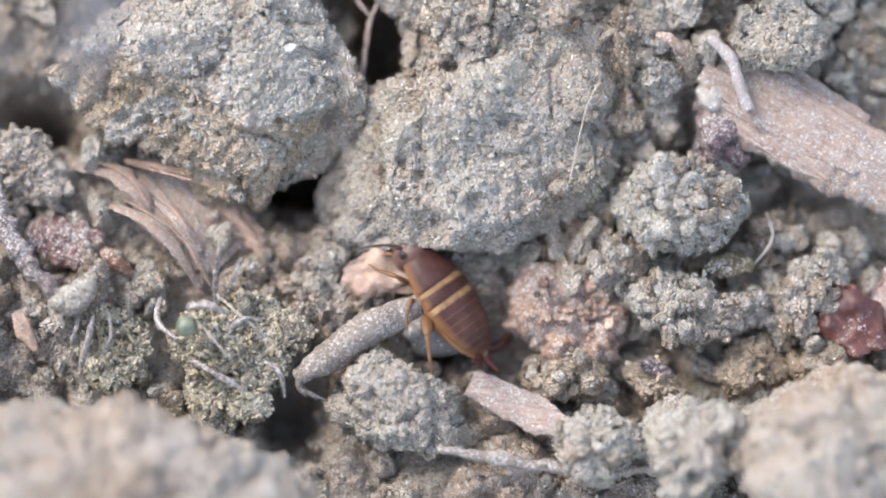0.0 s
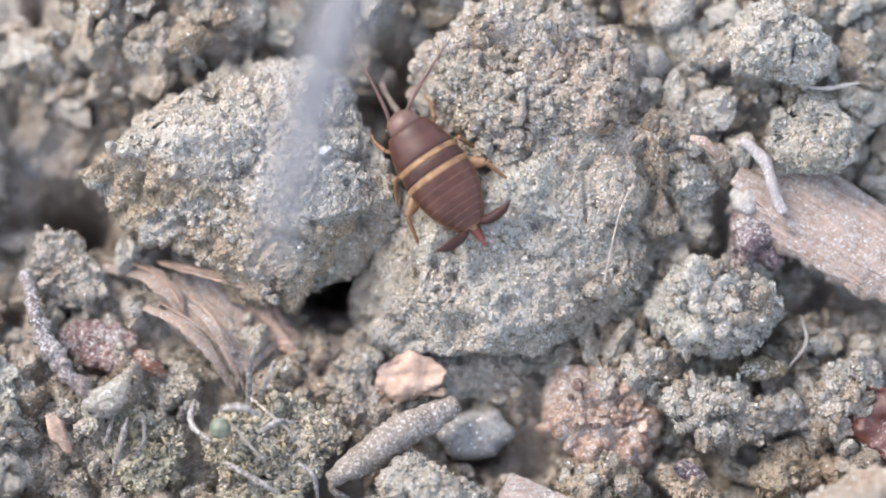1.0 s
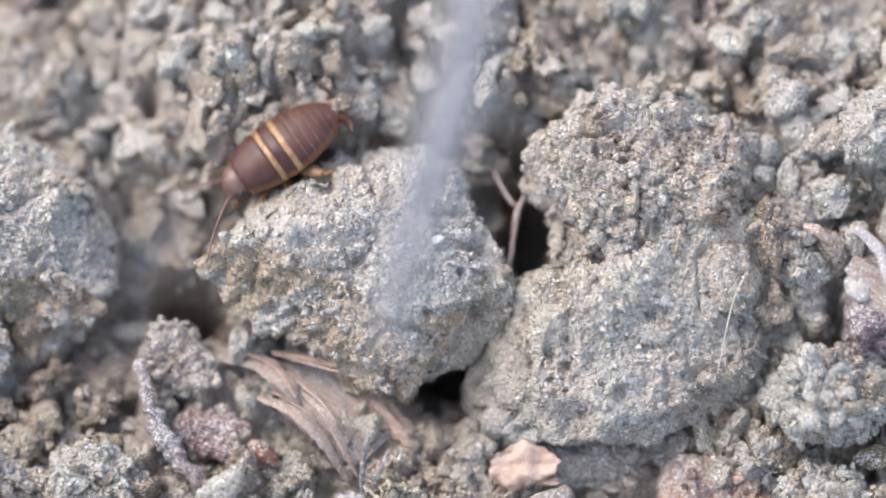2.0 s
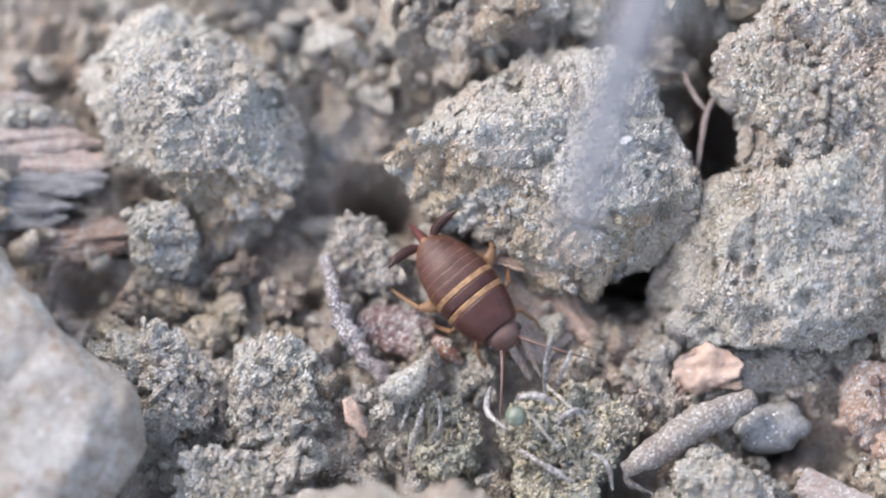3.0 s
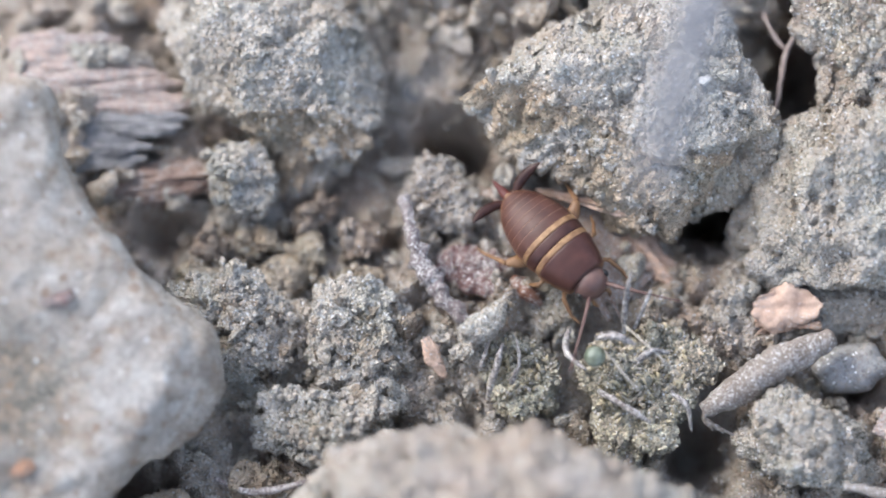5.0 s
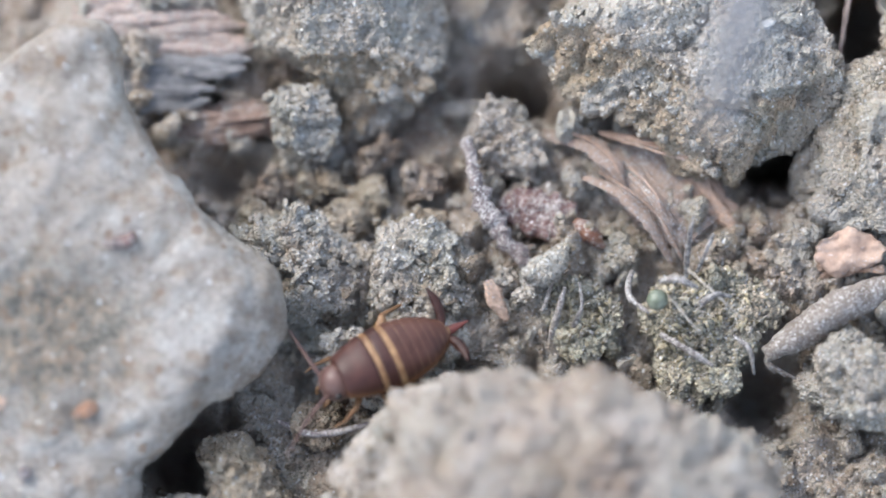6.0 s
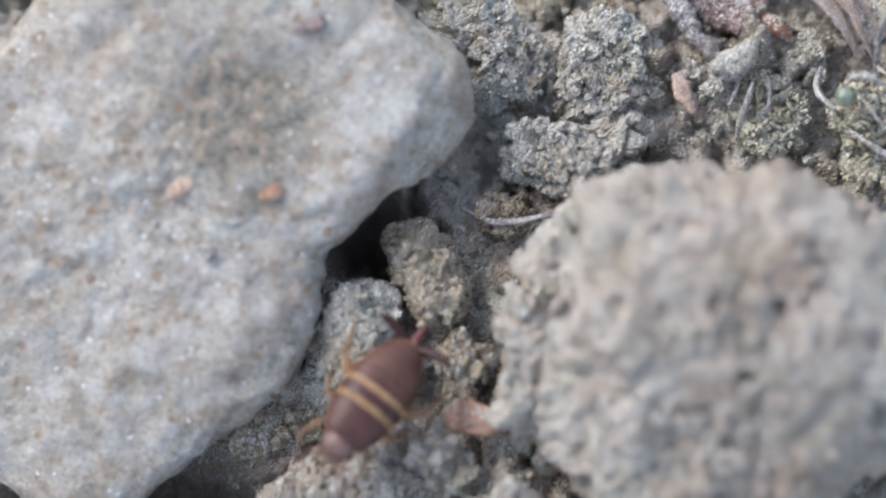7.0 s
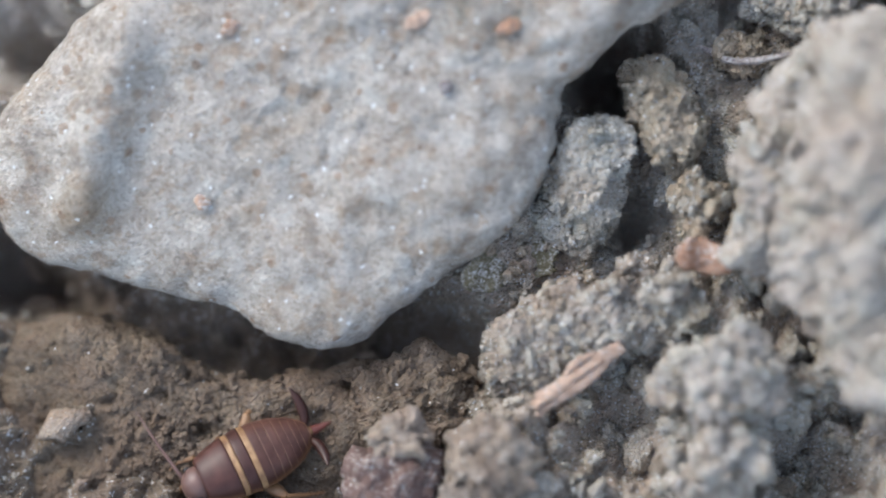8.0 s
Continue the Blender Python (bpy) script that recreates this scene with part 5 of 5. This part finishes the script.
# ---- ant cricket ----
def chitin(name, a, b, rough=0.38, coat=0.12, scale=3.0, flank=False):
    m, t, p = material(name)
    w = place_mm(t, own=True)
    col = ramp(t, noise_tex(t, w, scale, 4, 0.6), [(0.3, a), (0.72, b)])
    if flank:                           # the plates turn amber where they meet the belly
        high = node(t, "ShaderNodeSeparateXYZ", [("Vector", w)]).outputs["Z"]
        edge = maths(t, "ADD", high, maths(t, "MULTIPLY", noise_tex(t, w, 4.0, 4), 0.16))
        col = mix(t, ramp(t, edge, [(0.08, (0, 0, 0)), (0.26, (1, 1, 1))]), (0.19, 0.092, 0.042), col)
    t.links.new(col, p.inputs["Base Color"])
    t.links.new(maths(t, "ADD", rough - 0.06, maths(t, "MULTIPLY", noise_tex(t, w, 16, 3), 0.16)), p.inputs["Roughness"])
    p.inputs["Specular IOR Level"].default_value = 0.2
    p.inputs["Coat Weight"].default_value = coat
    p.inputs["Coat Roughness"].default_value = 0.3
    fine = node(t, "ShaderNodeBump", [("Height", noise_tex(t, w, 26, 3, 0.6))], Strength=0.12, Distance=0.03 * MM)
    t.links.new(fine.outputs[0], p.inputs["Normal"])
    return m


plate_brown = chitin("dark_brown_chitin", (0.031, 0.0125, 0.0100), (0.068, 0.0285, 0.0220), 0.40, 0.08, 2.2, flank=True)
hind_brown = chitin("brown_chitin", (0.040, 0.0160, 0.0118), (0.090, 0.0410, 0.0295), 0.42, 0.06, 2.0, flank=True)
band_cream = chitin("cream_band", (0.12, 0.058, 0.03), (0.35, 0.215, 0.105), 0.42, 0.12, 4.0)
belly_tan = chitin("tan_belly", (0.26, 0.12, 0.05), (0.40, 0.22, 0.11), 0.4, 0.2)
leg_tan = chitin("amber_leg", (0.13, 0.065, 0.03), (0.22, 0.125, 0.062), 0.42, 0.2)
tail_brown = chitin("tail_brown", (0.022, 0.008, 0.006), (0.045, 0.018, 0.013), 0.34, 0.1)
red_tip = chitin("red_ovipositor", (0.07, 0.017, 0.014), (0.12, 0.035, 0.025), 0.35, 0.2)
rim_brown = chitin("rim_brown", (0.10, 0.05, 0.036), (0.24, 0.14, 0.09), 0.42, 0.05, 5.0, flank=True)
head_brown = chitin("head_brown", (0.085, 0.047, 0.040), (0.145, 0.085, 0.068), 0.32, 0.2)
eye_black = chitin("eye_black", (0.012, 0.01, 0.01), (0.02, 0.018, 0.016), 0.2, 0.5)
SCALE = 0.95
WIDE_AT = ((-1.36, -1.2, -1.0, -0.7, -0.3, 0.1, 0.45, 0.8, 1.1, 1.35, 1.55), (0.16, 0.34, 0.49, 0.62, 0.71, 0.725, 0.685, 0.61, 0.50, 0.38, 0.25))
HIGH_AT = ((-1.36, -1.0, -0.6, -0.2, 0.2, 0.6, 0.95, 1.25, 1.55), (0.13, 0.34, 0.48, 0.55, 0.57, 0.53, 0.46, 0.38, 0.2))


def shield(y0, y1, low=0.3, flare=0.035, grow=1.0, stations=9, sides=44, dent=1.0):
    """A plate of the back from y0 back to y1: arched above, flat below, its hind edge slightly proud."""
    v, f = [], []
    ys = np.linspace(y0, y1, stations)
    a = np.arange(sides) * 2 * np.pi / sides
    for i, y in enumerate(ys):
        u = i / (stations - 1)
        k = grow * (1 - 0.012 + flare * (u ** 2.2)) * (1 - 0.05 * dent * max(0, 0.12 - u) / 0.12) * (1 - 0.035 * dent * max(0, u - 0.9) / 0.1)
        w, h = np.interp(y, *WIDE_AT) * k, np.interp(y, *HIGH_AT) * k
        s = np.sin(a)
        z = np.where(s > 0, h * np.abs(s) ** 0.9, low * h * s)
        v.append(np.c_[w * np.sign(np.cos(a)) * np.abs(np.cos(a)) ** 0.92, np.full(sides, y), z])
    v = np.concatenate(v)
    v = np.vstack([v, (0, y0, 0.1), (0, y1, 0.1)])
    for i in range(stations - 1):
        for j in range(sides):
            q = (j + 1) % sides
            p0, p1, p2, p3 = i * sides + j, i * sides + q, (i + 1) * sides + q, (i + 1) * sides + j
            f += [(p0, p2, p1), (p0, p3, p2)]
    n = stations * sides
    for j in range(sides):
        q = (j + 1) % sides
        f += [(n, j, q), (n + 1, (stations - 1) * sides + q, (stations - 1) * sides + j)]
    return v * SCALE, np.array(f)


def limb(points, r, flat=1.0, sides=10, many=16):
    v, f = tube(points, r, tuple(x * flat for x in r), sides, many)
    return v * SCALE, f


def build_cricket():
    top = new("ant_cricket")
    tagged(top, "brown ant cricket with two cream bands walking over soil", "insect")
    part("pronotum", shield(1.14, 0.43, 0.35, 0.03, 1.0, 14, dent=0.6), plate_brown, top, "dark glossy pronotum")
    part("band", shield(0.435, 0.30, 0.35, 0.006, 1.006), band_cream, top, "cream cross band")
    part("mesonotum", shield(0.31, 0.05, 0.35, 0.02, 1.0), plate_brown, top)
    part("band", shield(0.055, -0.085, 0.35, 0.006, 1.006), band_cream, top, "cream cross band")
    edges = (-0.07, -0.29, -0.48, -0.66, -0.83, -0.98, -1.12, -1.30)
    for k, (a, b) in enumerate(zip(edges, edges[1:])):
        tergite = part("tergite", shield(a + 0.02, b, 0.4, 0.006, 1.0, dent=0.4), hind_brown, top)
        part("rim", shield(b + 0.02, b - 0.004, 0.4, 0.0, 1.0, 3, dent=0.2), rim_brown, tergite, "paler hind rim")
    d, f = ball(5)
    part("belly", (np.c_[d[:, 0] * 0.60, d[:, 1] * 1.22 - 0.12, np.where(d[:, 2] > 0, 0.1, 0.47) * d[:, 2] - 0.03] * SCALE, f), belly_tan, top, "soft tan belly")
    d, f = ball(5)
    head = part("head", ((d * (0.385, 0.35, 0.40) + (0, 1.22, -0.05)) * SCALE, f), head_brown, top, "smooth rounded brown head")
    d, f = ball(3)
    for s in (-1, 1):
        part("eye", ((d * (0.06, 0.09, 0.09) + (s * 0.355, 1.31, 0.04)) * SCALE, f), eye_black, head, "small black eye")
        part("palp", limb(((s * 0.13, 1.39, -0.25), (s * 0.2, 1.53, -0.38), (s * 0.16, 1.57, -0.55)), (0.05, 0.045, 0.03)), leg_tan, head)
    part("tail_plate", ((d * (0.10, 0.09, 0.08) + (0, -1.30, 0.03)) * SCALE, f), band_cream, top, "pale tail plate")
    for s in (-1, 1):
        part("cercus", limb(((s * 0.10, -1.24, 0.0), (s * 0.36, -1.36, 0.08), (s * 0.66, -1.38, 0.2), (s * 0.94, -1.32, 0.32)), (0.06, 0.105, 0.115, 0.09, 0.015), 0.85, 12, 22), tail_brown, top, "stout dark cercus")
    part("ovipositor", limb(((0, -1.3, -0.03), (0, -1.55, -0.01), (0, -1.82, 0.05)), (0.12, 0.10, 0.065, 0.012), 0.7, 12, 18), red_tip, top, "reddish pointed ovipositor")
    feelers = []
    for s in (-1, 1):
        pts = ((0, 0, 0), (s * 0.26, 0.30, 0.13), (s * 0.70, 0.73, 0.22), (s * 1.24, 1.21, 0.22))
        a = part("antenna", limb(pts, (0.05, 0.042, 0.034, 0.025, 0.012), 1.0, 8, 26), head_brown, top)
        feelers.append((a, Vector((s * 0.2, 1.44, 0.02)) * SCALE * MM))
    legs = []
    for s in (-1, 1):
        for name, coxa, knee, ankle, toe, thick, phase in (
                ("fore_leg", (0.30, 0.80, -0.30), (0.62, 1.05, -0.22), (0.70, 1.38, -0.46), (0.66, 1.6, -0.58), 0.07, 0.0),
                ("mid_leg", (0.38, 0.40, -0.32), (0.78, 0.46, -0.26), (0.92, 0.22, -0.50), (1.0, 0.0, -0.60), 0.07, 0.5),
                ("hind_leg", (0.42, 0.0, -0.30), (1.0, -0.32, -0.18), (1.12, -0.86, -0.46), (1.14, -1.12, -0.58), 0.15, 0.0)):
            c = np.array(coxa)
            def here(p):
                q = np.array(p) - c
                return (s * q[0], q[1], q[2])
            leg = new(name)
            leg.parent = top
            mid = (np.array(coxa) + np.array(knee)) / 2
            part("femur", limb((here(coxa), here(mid), here(knee)), (thick * 0.75, thick, thick * 0.95, thick * 0.45), 0.75, 12, 18), leg_tan, leg)
            part("tibia", limb((here(knee), here((np.array(knee) + ankle) / 2), here(ankle)), (0.055, 0.05, 0.04, 0.035)), leg_tan, leg)
            part("tarsus", limb((here(ankle), here((np.array(ankle) + toe) / 2), here(toe)), (0.035, 0.03, 0.015), 1.0, 8, 10), leg_tan, leg)
            legs.append((leg, Vector((s * coxa[0], coxa[1], coxa[2])) * SCALE * MM, s, phase if s > 0 else phase + 0.5))
    return top, feelers, legs


cricket, feelers, legs = build_cricket()
# seconds, place in millimetres, turn in degrees
CRICKET = [
    (0, 7.56, -2.41, 0.90, 14.9, 39.9, 44.6),
    (0.1, 8.37, -2.68, 0.60, 11.1, -1.2, 3.3),
    (0.2, 8.44, -2.10, 1.00, 11.9, -3.1, -7.0),
    (0.3, 8.54, -1.61, 2.21, 11.8, -2.8, -7.8),
    (0.4, 8.31, -1.21, 2.71, 11.8, -2.7, -7.9),
    (0.5, 8.21, -0.63, 2.90, 11.1, -5.6, 1.0),
    (0.6, 7.72, -0.11, 2.96, 9.4, -9.5, 13.9),
    (0.7, 7.13, 0.46, 3.10, 2.8, -16.2, 42.8),
    (0.8, 6.87, 1.07, 3.19, 2.0, -21.8, 45.6),
    (0.9, 6.94, 1.32, 3.16, 3.9, -15.6, 38.4),
    (1, 6.75, 1.64, 3.06, 5.8, -14.0, 30.8),
    (1.1, 6.63, 2.42, 2.79, 7.4, -12.3, 23.7),
    (1.2, 6.11, 3.17, 2.71, 7.1, -12.6, 25.2),
    (1.5, 5.27, 4.31, 2.77, 6.6, -1.8, 50.5),
    (1.75, 3.78, 4.93, 2.76, -3.4, -5.3, 87.0),
    (2, 1.65, 4.48, 2.30, -13.5, 18.6, 117.9),
    (2.15, 0.41, 3.17, 1.66, -15.5, 28.2, 149.2),
    (2.3, -0.45, 1.38, 0.98, -18.6, 52.9, 167.7),
    (2.4, 0.05, 1.02, 1.07, -13.2, 50.4, -165.6),
    (2.5, 0.65, 0.40, 1.18, -9.3, 49.6, -146.7),
    (2.6, 0.77, 0.19, 1.17, -7.9, 44.2, -145.9),
    (2.7, 1.03, -0.22, 1.19, -6.4, 27.4, -148.2),
    (2.8, 1.42, -0.54, 1.19, -3.1, 19.4, -136.6),
    (2.9, 1.45, -0.44, 1.22, -4.3, 12.5, -142.5),
    (3, 1.44, -0.28, 1.28, -4.1, 12.4, -141.6),
    (3.1, 1.67, -0.35, 1.31, 2.9, 9.7, -129.3),
    (3.3, 1.45, -0.19, 1.36, 12.5, 5.6, -122.5),
    (3.5, 1.66, -0.19, 1.36, 14.4, 4.4, -115.6),
    (3.7, 1.55, -0.15, 1.32, 13.8, 4.0, -117.4),
    (4, 1.52, -0.15, 1.32, 14.6, 4.4, -114.0),
    (4.2, 1.48, -0.10, 1.34, 14.7, 4.5, -113.4),
    (4.5, 1.49, -0.21, 1.35, 13.0, 3.5, -119.2),
    (4.7, 1.53, -0.35, 1.36, 12.3, 3.0, -121.4),
    (5, 1.57, -0.56, 1.40, 4.4, 7.1, -138.2),
    (5.2, 1.34, -1.18, 1.51, -3.2, 12.0, -175.5),
    (5.4, 0.73, -1.87, 1.50, -4.8, 15.7, 146.2),
    (5.6, -0.15, -2.34, 1.34, -3.8, 25.1, 121.4),
    (5.8, -0.98, -2.60, 1.26, -0.9, 31.3, 106.9),
    (5.9, -1.88, -3.60, 1.30, 5.1, 11.3, 107.2),
    (6, -2.78, -4.13, 1.50, 6.4, 9.5, 118.2),
    (6.1, -3.54, -4.71, 0.99, 7.4, -0.5, 118.5),
    (6.2, -3.93, -4.93, 0.61, 4.4, -5.1, 133.8),
    (6.3, -4.41, -5.19, 0.52, 5.4, -5.3, 132.9),
    (6.4, -4.62, -5.77, 1.28, 7.7, -6.2, 126.5),
    (6.5, -5.16, -6.55, 2.08, 5.0, -6.6, 142.3),
    (6.7, -5.48, -7.67, 2.24, 4.6, -11.2, 144.8),
    (6.9, -5.97, -8.41, 2.10, 5.0, -11.6, 142.9),
    (7, -6.41, -9.24, 1.83, 4.4, -11.0, 146.5),
    (7.2, -7.52, -10.47, 1.65, 1.8, -5.3, 151.5),
    (7.4, -8.56, -11.28, 1.28, 4.1, -0.9, 131.7),
    (7.5, -9.13, -11.84, 0.99, 5.1, 4.5, 123.7),
    (7.6, -10.27, -12.65, 0.41, 11.4, 1.7, 99.7),
    (7.8, -11.49, -13.43, -0.26, 14.4, -12.0, 88.8),
    (8, -13.23, -13.67, -0.55, 7.7, 6.5, 121.4),
]
# how fast it steps: seconds and stride from 0 to 1
STRIDE = ((0, 1), (1.2, 1), (2.9, 1), (3.4, 0.15), (4.7, 0.15), (5.0, 0.8), (8, 1))
# seconds and how far the left and the right feeler are spread from straight ahead, in degrees
FEELERS = ((0.0, 71, 0), (0.15, 66, 30), (0.3, 64, 56), (0.4, 80, 28), (0.5, 95, -3), (0.6, 78, 15), (0.8, 30, 45), (1.0, -8, 65), (1.2, 15, 50), (1.75, 45, 30), (2.3, 40, 20), (2.5, 41, 20),
           (3.0, 30, 40), (3.5, 10, 50), (4.0, 18, 42), (4.5, 12, 47), (4.7, 15, 50), (5.3, 40, 60), (5.8, 35, 80), (6.0, 33, 84), (6.25, 28, 45), (6.5, 20, 5), (6.8, 35, 20), (7.2, 30, 40), (7.6, 35, 60), (8.0, 40, 79))
# seconds and how far the blade is blown aside: turn, tilt in degrees
SWAY = ((0.0, -2.2, -1.6), (0.4, -2.15, -1.7), (0.5, 0.35, 1.5), (0.6, -0.05, 0.1), (0.8, 0.0, 0.1), (1.2, 0.0, 0.0), (4.5, 0.0, 0.0), (8.0, 0.0, 0.0))


def motions():
    walk(cricket, [(t, pose(x * MM, y * MM, z * MM, a, b, c)) for t, x, y, z, a, b, c in CRICKET])
    stride_t, stride_k = zip(*STRIDE)
    for leg, at, side, phase in legs:
        rows = []
        for k in range(65):
            t = k * 0.125
            go = float(np.interp(t, stride_t, stride_k))
            s = math.sin(2 * math.pi * (t / 0.5 + phase))
            lift = max(0.0, math.cos(2 * math.pi * (t / 0.5 + phase)))
            rows.append((t, pose(*at, 0, -side * 10 * go * lift, side * 20 * go * s)))
        walk(leg, rows)
    for side, (feeler, at) in zip((-1, 1), feelers):
        rows = [(t, pose(*at, 5 * math.sin(7 * t + side), 0, -side * ((left if side < 0 else right) - 45))) for t, left, right in FEELERS]
        walk(feeler, rows)
    walk(grass_blade, [(t, Matrix.Translation(Vector(BLADE_ROOT) * MM) @ pose(0, 0, 0, tilt, 0, turn)) for t, turn, tilt in SWAY])


motions()
